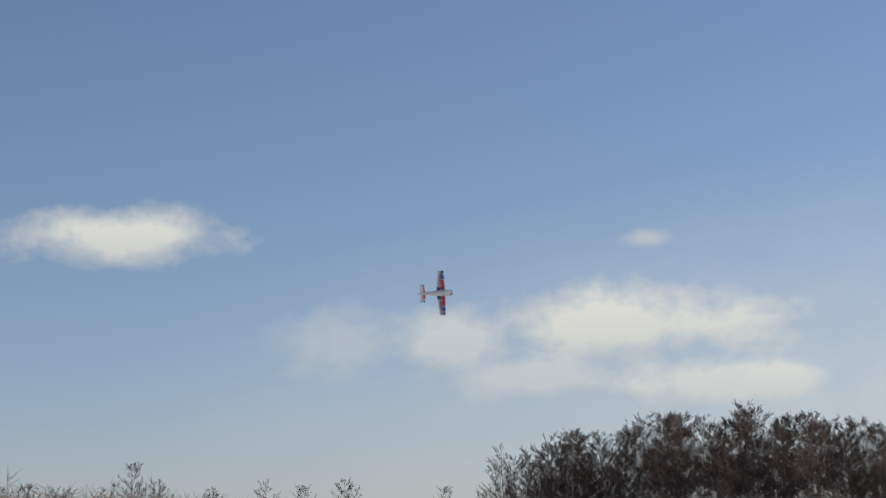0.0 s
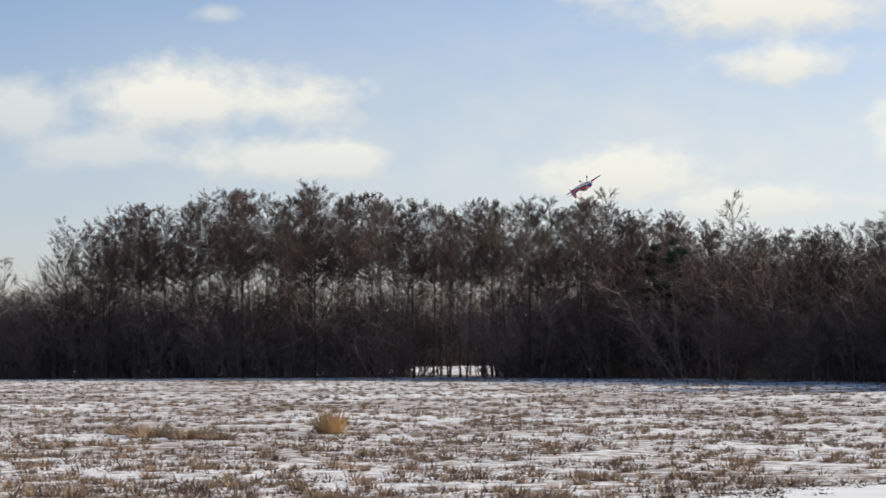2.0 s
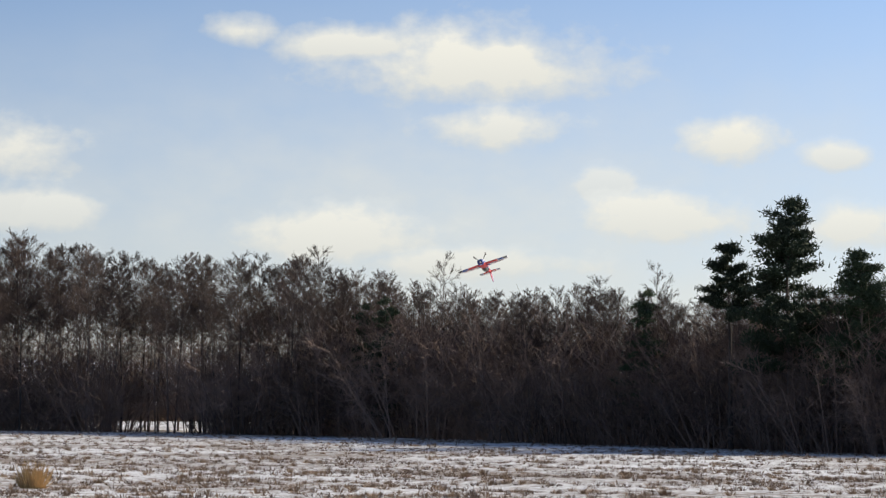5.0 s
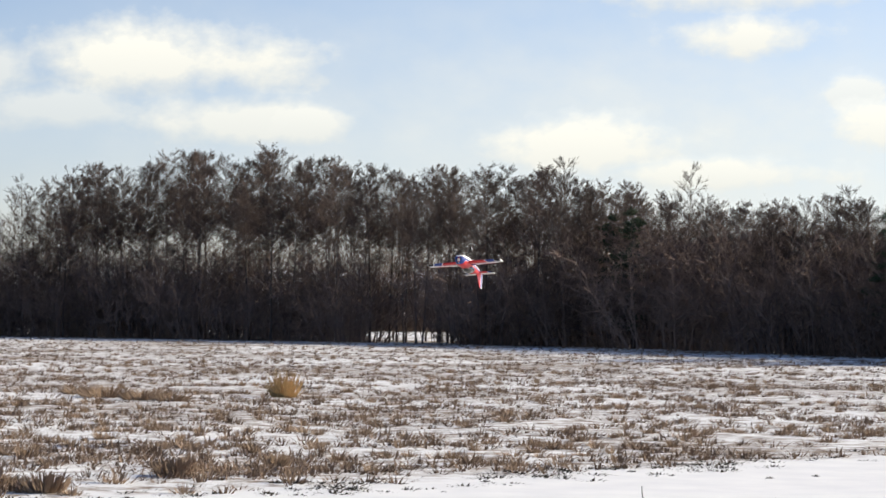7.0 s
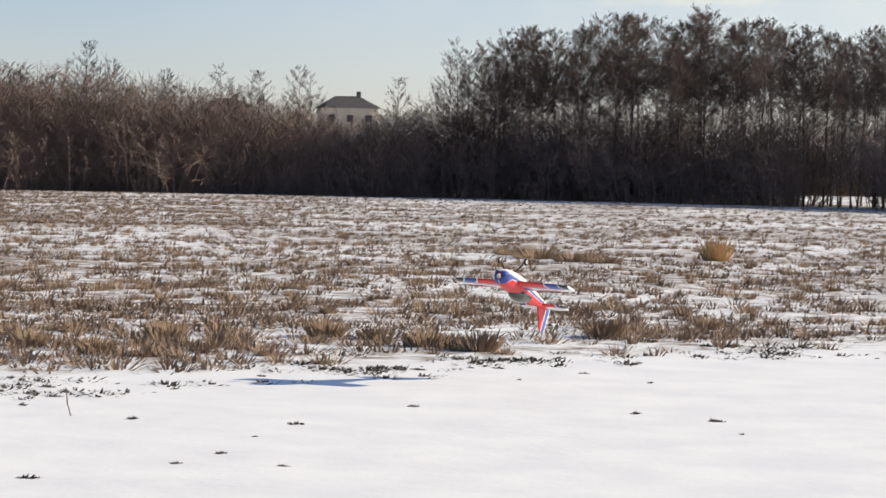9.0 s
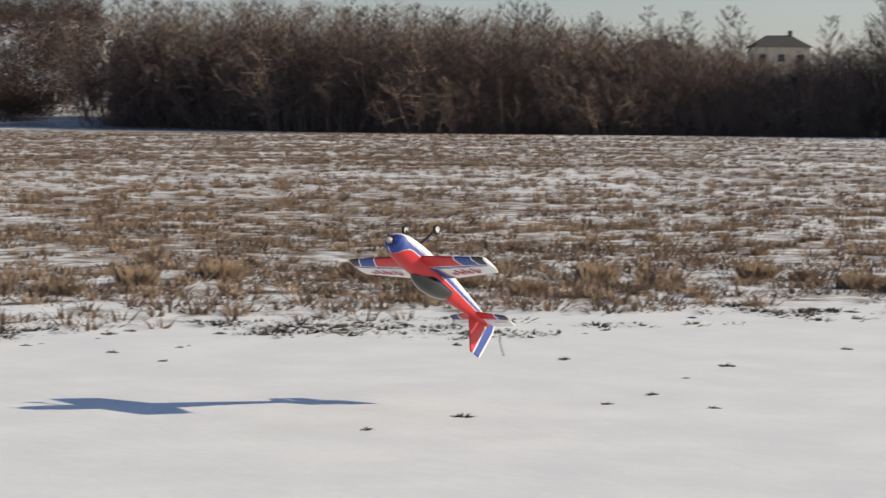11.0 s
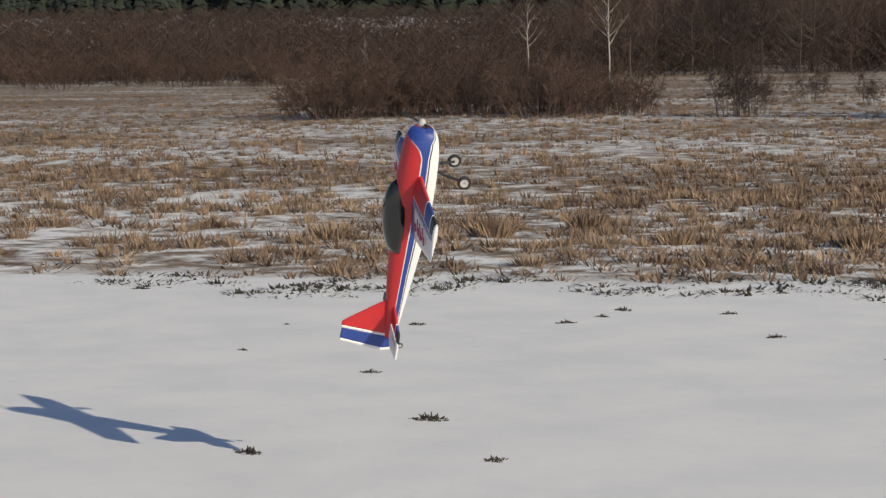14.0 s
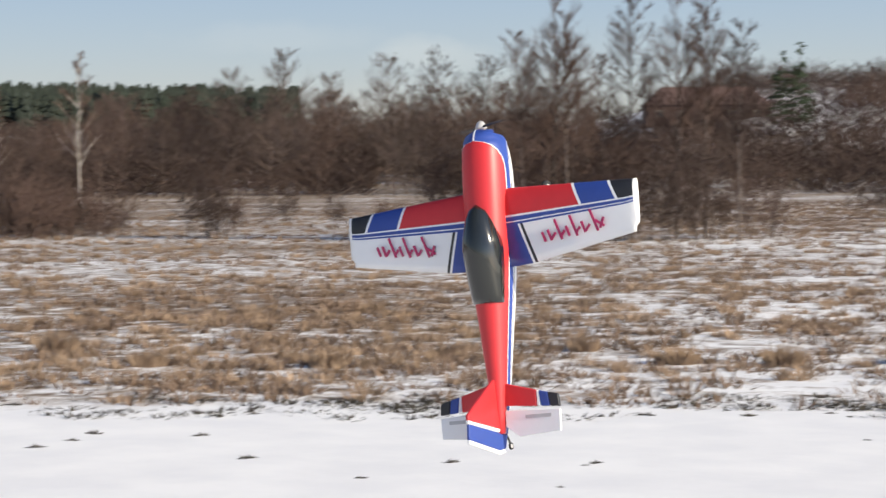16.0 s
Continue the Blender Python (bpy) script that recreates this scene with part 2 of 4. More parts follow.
def ground_material():
    m = bpy.data.materials.new("snowy_field")
    m.use_nodes = True
    t = m.node_tree
    N, L = t.nodes, t.links
    b = N["Principled BSDF"]
    b.inputs["Roughness"].default_value = 0.75
    co = N.new("ShaderNodeTexCoord")
    sep = N.new("ShaderNodeSeparateXYZ")
    L.new(co.outputs["Object"], sep.inputs[0])

    def noise_at(scale, detail=3, rough=0.55):
        n = N.new("ShaderNodeTexNoise")
        n.inputs["Scale"].default_value, n.inputs["Detail"].default_value, n.inputs["Roughness"].default_value = scale, detail, rough
        L.new(co.outputs["Object"], n.inputs["Vector"])
        return n.outputs[0]
    d = link_math(t, "ADD", link_math(t, "MULTIPLY", link_math(t, "SUBTRACT", sep.outputs[0], EDGE_P.x), EDGE_N.x),
                  link_math(t, "MULTIPLY", link_math(t, "SUBTRACT", sep.outputs[1], EDGE_P.y), EDGE_N.y))
    edge = link_math(t, "ADD", d, link_math(t, "MULTIPLY", link_math(t, "SUBTRACT", noise_at(0.5, 5, 0.7), 0.5), 4.0))
    field = link_math(t, "MULTIPLY", edge, 0.8, clamp=True)
    bare = link_math(t, "ADD", link_math(t, "MULTIPLY", noise_at(1.5, 4, 0.7), 0.7), link_math(t, "MULTIPLY", noise_at(0.06, 3), 0.4))
    wide = link_math(t, "MULTIPLY", link_math(t, "ADD", link_math(t, "MULTIPLY", sep.outputs[0], -0.95), link_math(t, "MULTIPLY", sep.outputs[1], -0.45)), 0.008, clamp=True)
    high = link_math(t, "MULTIPLY", link_math(t, "SUBTRACT", sep.outputs[2], 6.0), 0.1, clamp=True)
    bare = link_math(t, "ADD", bare, link_math(t, "MULTIPLY", link_math(t, "SUBTRACT", link_math(t, "MULTIPLY", wide, 0.6), high), 0.16))
    bare = link_math(t, "MULTIPLY", link_math(t, "SUBTRACT", bare, 0.505), 8.0, clamp=True)
    bare = link_math(t, "MULTIPLY", bare, field)
    snow, soil, mix = N.new("ShaderNodeValToRGB"), N.new("ShaderNodeValToRGB"), N.new("ShaderNodeMix")
    snow.color_ramp.elements[0].position, snow.color_ramp.elements[1].position = 0.35, 0.65
    snow.color_ramp.elements[0].color, snow.color_ramp.elements[1].color = (0.76, 0.76, 0.76, 1), (0.84, 0.835, 0.82, 1)
    soil.color_ramp.elements[0].position, soil.color_ramp.elements[1].position = 0.3, 0.7
    soil.color_ramp.elements[0].color, soil.color_ramp.elements[1].color = (0.095, 0.068, 0.046, 1), (0.30, 0.21, 0.13, 1)
    L.new(noise_at(0.9), snow.inputs[0]), L.new(noise_at(2.3), soil.inputs[0])
    mix.data_type = "RGBA"
    L.new(bare, mix.inputs["Factor"]), L.new(snow.outputs[0], mix.inputs["A"]), L.new(soil.outputs[0], mix.inputs["B"])
    L.new(mix.outputs["Result"], b.inputs["Base Color"])
    bp = N.new("ShaderNodeBump")
    bp.inputs["Strength"].default_value, bp.inputs["Distance"].default_value = 0.25, 0.05
    L.new(link_math(t, "ADD", noise_at(1.2), link_math(t, "MULTIPLY", noise_at(9.0), 0.3)), bp.inputs["Height"])
    L.new(bp.outputs[0], b.inputs["Normal"])
    return m


# ---- mesh helpers ----
def mesh_of(name, verts, faces, mat, smooth=False):
    me = bpy.data.meshes.new(name)
    me.from_pydata(np.asarray(verts).tolist(), [], faces if isinstance(faces, list) else faces.tolist())
    me.materials.append(mat)
    if smooth:
        me.shade_smooth()
    return me


def prisms(p0, p1, r0, r1, sides=3):
    """Tapered rods from p0 to p1, all in one: vertices and faces."""
    p0, p1 = np.atleast_2d(p0).astype(float), np.atleast_2d(p1).astype(float)
    n = len(p0)
    r0, r1 = np.broadcast_to(r0, n), np.broadcast_to(r1, n)
    d = p1 - p0
    d = d / np.maximum(np.linalg.norm(d, axis=1, keepdims=True), 1e-9)
    ref = np.where(np.abs(d[:, 2:3]) > 0.9, np.array([[1.0, 0, 0]]), np.array([[0, 0, 1.0]]))
    u = np.cross(d, ref)
    u /= np.linalg.norm(u, axis=1, keepdims=True)
    w = np.cross(d, u)
    verts = np.empty((n, 2 * sides, 3))
    for k in range(sides):
        a = 2 * math.pi * k / sides
        ring = math.cos(a) * u + math.sin(a) * w
        verts[:, k], verts[:, sides + k] = p0 + ring * r0[:, None], p1 + ring * r1[:, None]
    f = np.array([[k, (k + 1) % sides, sides + (k + 1) % sides, sides + k] for k in range(sides)])
    faces = (np.arange(n)[:, None, None] * 2 * sides + f[None]).reshape(-1, 4)
    return verts.reshape(-1, 3), faces


def tube(pts, radii, sides=6):
    """One bent, tapering stem."""
    n = len(pts)
    a = np.arange(sides) * 2 * math.pi / sides
    ring = np.column_stack([np.cos(a), np.sin(a), np.zeros(sides)])
    verts = (pts[:, None, :] + ring[None] * np.asarray(radii)[:, None, None]).reshape(-1, 3)
    faces = [[i * sides + k, i * sides + (k + 1) % sides, (i + 1) * sides + (k + 1) % sides, (i + 1) * sides + k] for i in range(n - 1) for k in range(sides)]
    return verts, np.array(faces)


def joined(*pieces):
    verts, faces, base = [], [], 0
    for v, f in pieces:
        verts.append(v), faces.extend((np.asarray(f) + base).tolist())
        base += len(v)
    return np.concatenate(verts), faces


def slivers(p0, p1, r):
    """Fine twigs: pointed, creased spikes from p0 to p1."""
    n = len(p0)
    d = p1 - p0
    d = d / np.maximum(np.linalg.norm(d, axis=1, keepdims=True), 1e-9)
    ref = np.where(np.abs(d[:, 2:3]) > 0.9, np.array([[1.0, 0, 0]]), np.array([[0, 0, 1.0]]))
    u = np.cross(d, ref)
    u /= np.linalg.norm(u, axis=1, keepdims=True)
    w = np.cross(d, u)
    r = np.broadcast_to(r, n)[:, None]
    verts = np.stack([p0 + u * r, p0 - u * r * 0.5 + w * r * 0.87, p0 - u * r * 0.5 - w * r * 0.87, p1], axis=1).reshape(-1, 3)
    return verts, (np.arange(n)[:, None, None] * 4 + np.array([[[0, 1, 3], [1, 2, 3]]])).reshape(-1, 3)


def smooth_step(x, a, b):
    x = min(1.0, max(0.0, (x - a) / (b - a)))
    return x * x * (3 - 2 * x)


def height(x, y):
    """The lie of the land: a flat field, rising beyond the woods and towards the hill."""
    r, az = math.hypot(x, y), math.degrees(math.atan2(-x, y))
    left = smooth_step(az, 24, 38)
    z = left * (smooth_step(r, 290, 800) * 20 + smooth_step(r, 750, 1500) * 14)
    z += (1 - left) * smooth_step(r, 285, 430) * 11
    z += smooth_step(az, 25, 30) * (1 - smooth_step(az, 40, 46)) * smooth_step(r, 330, 600) * 13
    if edge_distance(x, y) > 1 and r < 240:
        z += 0.09 * noise.noise((x * 0.22, y * 0.22, 0)) * min(1, edge_distance(x, y) / 6)
    return z


# ---- ground ----
def ground():
    rings = [0.0, 2, 4, 6, 8, 10, 12] + [13.0 + i * 0.9 for i in range(60)] + [68 + i * 4 for i in range(45)] + [250 + 14 * i for i in range(17)] + [500 + 60 * i for i in range(12)] + [1400, 1900, 2600, 3600, 4800]
    n = 360
    verts, faces = [(0, 0, 0)], []
    for r in rings[1:]:
        for k in range(n):
            a = 2 * math.pi * k / n
            x, y = -math.sin(a) * r, math.cos(a) * r
            verts.append((x, y, height(x, y)))
    for k in range(n):
        faces.append((0, 1 + k, 1 + (k + 1) % n))
    for i in range(len(rings) - 2):
        for k in range(n):
            a, b = 1 + i * n + k, 1 + i * n + (k + 1) % n
            faces.append((a, a + n, b + n, b))
    ob = new("ground", mesh_of("ground", verts, faces, ground_material(), True))
    tagged(ob, "flat winter field of dry grass and thin snow beside a cleared snowy strip", "ground", kind="structure")


ground()


# ---- trees ----
def branch_set(rng, starts, dirs, lengths, radii, n_sub, spread, up, ratio, bits=2):
    """Child branches along given branches: starts, ways, lengths, radii of the children."""
    n = len(starts)
    s = np.repeat(np.arange(n), n_sub)
    f = rng.uniform(0.25, 1.0, len(s))
    p = starts[s] + dirs[s] * (lengths[s] * f)[:, None]
    d = dirs[s] + rng.normal(0, spread, (len(s), 3))
    d[:, 2] += up
    d /= np.linalg.norm(d, axis=1, keepdims=True)
    return p, d, lengths[s] * ratio * rng.uniform(0.5, 1.2, len(s)) * (1.25 - 0.6 * f), radii[s] * 0.5


def bare_tree(name, seed, tall, clear, crown, n_main=26, bark=BARK, twig=TWIG, trunk_r=0.13, up=0.5, stems=1, twig_r=0.011, fine=7, subs=6, limb=0.02):
    """A leafless tree at the origin: trunk with limbs, and a crown of fine twigs."""
    rng = np.random.default_rng(seed)
    pieces, starts, dirs, lens, rads = [], [], [], [], []
    for s in range(stems):
        lean = rng.normal(0, 0.02 if stems == 1 else 0.09, 2)
        foot = rng.normal(0, 0.0 if stems == 1 else 0.25, 2)
        h = tall * (1 if s == 0 else rng.uniform(0.7, 0.98))
        k = 7
        zs = np.linspace(0, h, k + 1)
        wob = np.cumsum(rng.normal(0, 0.012 * tall / k * 2, (k + 1, 2)), axis=0)
        pts = np.column_stack([foot[0] + lean[0] * zs + wob[:, 0] - wob[0, 0], foot[1] + lean[1] * zs + wob[:, 1] - wob[0, 1], zs])
        rr = trunk_r * (1 - 0.93 * (zs / h) ** 0.9)
        pts[0, 2] = -0.3
        pieces.append(tube(pts, rr))
        nm = max(6, n_main // stems)
        fz = np.sort(rng.uniform(clear, 0.985, nm))
        ang = rng.uniform(0, 2 * math.pi, nm)
        base = np.column_stack([np.interp(fz * h, zs, pts[:, 0]), np.interp(fz * h, zs, pts[:, 1]), fz * h])
        out = np.column_stack([np.cos(ang), np.sin(ang), np.full(nm, up) + rng.normal(0, 0.15, nm) + 0.6 * (fz - clear)])
        out /= np.linalg.norm(out, axis=1, keepdims=True)
        shape = np.sqrt(np.clip(1 - ((fz - clear) / (1 - clear) * 1.25 - 0.32) ** 2, 0.04, 1)) * (1.12 - 0.5 * (fz - clear) / (1 - clear))
        starts.append(base), dirs.append(out), lens.append(crown * shape * rng.uniform(0.7, 1.2, nm)), rads.append(limb + 0.2 * trunk_r * (1 - fz))
    p, d, l, r = map(np.concatenate, (starts, dirs, lens, rads))
    mid = p + d * (l * 0.55)[:, None]
    d2 = d + np.array([0, 0, 0.25])
    d2 /= np.linalg.norm(d2, axis=1, keepdims=True)
    limbs = [prisms(p, mid, r, r * 0.6), prisms(mid, mid + d2 * (l * 0.5)[:, None], r * 0.6, r * 0.2)]
    crown_bits = [] if bark is BIRCH else limbs
    pieces += limbs if bark is BIRCH else []
    p2, e2, l2, r2 = branch_set(rng, p, d, l, r, subs, 0.5, 0.4, 0.5)
    crown_bits.append(slivers(p2, p2 + e2 * l2[:, None], np.maximum(r2 * 0.9, twig_r)))
    p3, e3, l3, r3 = branch_set(rng, p2, e2, l2, r2, fine, 0.5, 0.45, 0.75)
    crown_bits.append(slivers(p3, p3 + e3 * l3[:, None], twig_r * 1.1))
    tree = new(name)
    trunk = new("trunk", mesh_of("trunk", *joined(*pieces), bark, True))
    top = new("crown", mesh_of("crown", *joined(*crown_bits), twig))
    trunk.parent = top.parent = tree
    return tree


def pine_tree(name, seed, tall, clear, crown, n=40, droop=0.0, tufts=70, bark=BARK):
    rng = np.random.default_rng(seed)
    zs = np.linspace(0, tall, 8)
    wob = np.cumsum(rng.normal(0, 0.05, (8, 2)), axis=0)
    pts = np.column_stack([wob - wob[0], zs])
    rr = 0.16 * tall / 10 * (1 - 0.92 * zs / tall)
    pts[0, 2] = -0.3
    limbs, leaf = [tube(pts, rr)], []
    fz = np.sort(rng.uniform(clear, 0.99, n))
    ang = rng.uniform(0, 2 * math.pi, n)
    base = np.column_stack([np.interp(fz * tall, zs, pts[:, 0]), np.interp(fz * tall, zs, pts[:, 1]), fz * tall])
    d = np.column_stack([np.cos(ang), np.sin(ang), rng.normal(0.25 - droop, 0.15, n)])
    length = crown * (1.08 - (fz - clear) / (1 - clear)) ** 0.7 * rng.uniform(0.55, 1.15, n)
    end = base + d * length[:, None]
    limbs.append(prisms(base, end, 0.035, 0.012))
    for b, e, l in zip(base, end, length):
        k = int(tufts * (0.4 + l / crown))
        f = rng.uniform(0.35, 1.05, k)
        c = b + (e - b) * f[:, None] + rng.normal(0, 0.17 * crown / 2, (k, 3)) * np.array([1, 1, 0.45])
        w = rng.normal(0, 1, (k, 3)) + np.array([0, 0, 0.6])
        w /= np.linalg.norm(w, axis=1, keepdims=True)
        leaf.append(slivers(c, c + w * rng.uniform(0.14, 0.34, (k, 1)), 0.04))
    tree = new(name)
    trunk = new("trunk", mesh_of("trunk", *joined(*limbs), bark, True))
    top = new("crown", mesh_of("crown", *joined(*leaf), NEEDLE))
    trunk.parent = top.parent = tree
    return tree


def bush(name, seed, tall, wide, stems=34, twig=None, fine=5, r=0.016, stem_mat=None, split=False):
    """A leafless shrub: many stems from a wide root and their twigs."""
    rng = np.random.default_rng(seed)
    a = rng.uniform(0, 2 * math.pi, stems)
    tilt = rng.uniform(0.0, 1.0, stems) * 0.9 * wide / tall
    d = np.column_stack([np.cos(a) * tilt, np.sin(a) * tilt, np.ones(stems)])
    d /= np.linalg.norm(d, axis=1, keepdims=True)
    l = tall * rng.uniform(0.35, 0.92, stems)
    rad = wide * 0.55 * np.sqrt(rng.uniform(0, 1, stems))
    p = np.column_stack([np.cos(a) * rad, np.sin(a) * rad, np.full(stems, -0.15)])
    stem = prisms(p, p + d * l[:, None], r * 1.6, r * 0.5)
    p2, e2, l2, r2 = branch_set(rng, p, d, l, np.full(stems, r), 8, 0.85, 0.05, 0.42)
    p3, e3, l3, r3 = branch_set(rng, p2, e2, l2, r2, fine, 1.0, 0.05, 0.7)
    twigs = joined(slivers(p2, p2 + e2 * l2[:, None], r * 0.9), slivers(p3, p3 + e3 * l3[:, None], r * 0.65))
    ob = new(name)
    c = new("crown", mesh_of("crown", *twigs, twig or THICKET))
    c.parent = ob
    v, f = stem
    if split:
        for k in range(stems):
            new("stem", mesh_of("stem", v[6 * k:6 * k + 6], f[3 * k:3 * k + 3] - 6 * k, stem_mat or BARK)).parent = ob
    else:
        new("stem_clump", mesh_of("stem_clump", v, f, stem_mat or BARK)).parent = ob
    return ob


def at(az, dist, sink=0.0):
    v = bearing(az, 0, dist)
    return v.x, v.y, height(v.x, v.y) - sink


RND = random.Random(5)


def plant(proto, az, dist, scale=1.0, turn=None):
    """The first call places the pattern itself, later ones a copy."""
    x, y, z = at(az, dist)
    m = pose(x, y, z, 0, 0, RND.uniform(0, 360) if turn is None else turn) @ Matrix.Scale(scale, 4)
    if not proto.get("used"):
        proto["used"] = 1
        proto.matrix_basis = m
        return proto
    c = copy_thing(proto, Matrix.Identity(4))
    c.matrix_basis = m
    return c


def wood_line(az):
    """Distance of the wood's near edge at a bearing."""
    return float(np.interp(az, [-26, -16, -9, -4, 2, 8, 14, 22, 30], [143, 152, 182, 216, 236, 259, 266, 272, 308]))


def crown_line(az):
    """Elevation of the tree tops of the tall wood at a bearing."""
    return float(np.interp(az, [-26, -19, -16.5, -12, -10, -7, -5, -3.5, -3, 0.5, 1.7, 4.3, 6.5, 8.7, 9.4, 10.2],
                           [3.6, 3.7, 3.3, 2.9, 3.1, 2.9, 3.3, 3.5, 3.7, 3.75, 3.8, 4.1, 3.95, 3.55, 3.2, 3.0]))


def low_line(az):
    """Elevation of the top of the undergrowth."""
    return float(np.interp(az, [-26, -12, -6, -3, 0, 4, 9, 11, 13, 14.5, 16, 19, 22, 26, 29.2],
                           [2.7, 2.65, 2.75, 2.65, 2.45, 2.35, 2.25, 2.0, 1.55, 1.9, 2.2, 2.6, 2.7, 2.9, 2.8]))


def tall_by(el, az, dist):
    """The height of a thing at a bearing and distance whose top is seen at an elevation."""
    return math.tan(radians(el)) * dist + EYE.z - at(az, dist)[2]


def woods():
    wood = [tagged(bare_tree("alder_tree", 10 + i, 12.0, 0.46 + 0.04 * (i % 3), 1.75 + 0.25 * (i % 3), 66, trunk_r=0.085, up=0.6, fine=7, subs=6, twig_r=0.0085, limb=0.009),
                   "tall bare alder with a slender dark trunk and fine twiggy crown", "tree", "trees of the wood edge") for i in range(6)]
    n, az = 0, -20.0
    while az < 9.9:
        base = wood_line(az)
        for depth in (5, 15, 29):
            a = az + RND.uniform(-0.3, 0.3)
            if a > 9.9:
                continue
            dist = base + depth + RND.uniform(-4, 4)
            plant(wood[n % 6], a, dist, tall_by(crown_line(a) - RND.uniform(0.0, 0.5) * (1 if depth > 6 else 1.8), a, dist) / 12.0)
            n += 1
        az += 0.415
    # single trees that stand out of the line: bearing, distance beyond the edge, elevation of the top
    round_tree = [tagged(bare_tree("round_crowned_tree", 70 + i, 12.0, 0.3, 2.5, 60, bark=TWIG, trunk_r=0.1, up=0.6, fine=8, subs=6, twig_r=0.0075, limb=0.01),
                         "bare tree with a broad rounded crown of fine twigs", "tree", "single trees above the thicket") for i in range(3)]
    for k, (a, d, e) in enumerate([(-6.0, 4, 3.7), (-2.95, 8, 3.85), (4.3, 10, 4.15), (-11.3, 6, 3.5), (-9.9, 9, 3.2), (9.6, 6, 3.2), (9.1, 12, 3.45),
                                   (19.3, 30, 3.0), (18.6, 34, 2.6), (16.0, 34, 2.5), (15.1, 30, 2.4), (14.1, 40, 2.55), (13.8, 36, 2.3), (11.7, 30, 2.3), (17.3, 26, 2.4),
                                   (20.9, 28, 2.4), (21.8, 30, 2.55), (23.2, 25, 2.5), (24.6, 28, 2.6), (26.0, 24, 2.4), (27.6, 26, 2.7), (10.2, 3, 3.2), (10.45, 8, 2.8), (9.95, 5, 3.0), (25.2, 20, 2.5), (22.5, 22, 2.5)]):
        dist = wood_line(a) + d
        plant(round_tree[k % 3], a, dist, tall_by(e, a, dist) / 12.0)
    for k in range(26):
        a = 14.0 + k * 0.61 + RND.uniform(-0.25, 0.25)
        dist = wood_line(a) + RND.uniform(10, 26)
        plant(round_tree[k % 3], a, dist, tall_by(float(np.interp(a, [12, 14, 20, 24, 30], [1.7, 2.1, 2.35, 2.7, 2.8])) - RND.uniform(0, 0.3), a, dist) / 12.0)
    shrub = [tagged(bush("willow_shrub", 40 + i, 5.0, 3.6 + 0.6 * (i % 2), 24, THICKET, 9, 0.019, THICKET), "dense brown leafless willow shrub at the wood's edge", "shrub", "shrubs of the wood edge") for i in range(4)]
    n, az = 0, -24.0
    while az < 29.4:
        base = wood_line(az)
        for depth in (1, 7, 15):
            a = az + RND.uniform(-0.4, 0.4)
            dist = base + depth + RND.uniform(-2, 2)
            if -0.3 < a < 1.8:
                continue
            lim = low_line(a) - (1.2 if depth == 1 else 0.45 if depth == 7 else 0.0) * RND.uniform(0.4, 1.3)
            plant(shrub[n % 4], a, dist, tall_by(lim, a, dist) / 5.0)
            n += 1
        az += 1.2
    # the joined brush between the trunks
    rng = np.random.default_rng(8)
    count = 210000
    a = rng.uniform(-24, 29.2, count)
    d = np.interp(a, [-26, -16, -9, -4, 2, 8, 14, 22, 30], [143, 152, 182, 216, 236, 259, 266, 272, 308]) + rng.uniform(0.5, 26, count)
    a[:60000] = rng.uniform(11, 29.3, 60000)
    d[:60000] = np.interp(a[:60000], [8, 14, 22, 30], [259, 266, 272, 308]) + rng.uniform(-1, 9, 60000)
    d = d + np.where((a > -0.2) & (a < 1.8), 16, 0)
    foot = np.column_stack([-np.sin(np.radians(a)) * d, np.cos(np.radians(a)) * d, np.full(count, -0.2)])
    low = np.interp(a, [-26, -12, -6, -3, 0, 4, 9, 11, 13, 14.5, 16, 19, 22, 26, 29.2], [2.6, 2.55, 2.65, 2.55, 2.4, 2.25, 2.15, 1.8, 1.4, 1.8, 2.1, 2.6, 2.7, 2.9, 2.8])
    tall = (np.tan(np.radians(low)) * d + EYE.z) * rng.uniform(0.2, 1.15, count) ** 0.7
    gap_floor = np.where((a > -0.4) & (a < 1.9), 1.3, 0.0)
    low_end = np.maximum(rng.uniform(-0.05, 0.85, count) * tall, gap_floor)
    lean = rng.normal(0, 0.62, (count, 2))
    p0 = foot + np.column_stack([np.zeros((count, 2)), low_end])
    long = rng.uniform(0.8, 2.6, count)
    p1 = p0 + np.column_stack([lean * long[:, None], long * 0.8])
    brush = new("thicket", mesh_of("thicket", *slivers(p0, p1, 0.034), THICKET))
    tagged(brush, "dense dark brown leafless thicket filling the wood's edge", "thicket", kind="stuff")


woods()


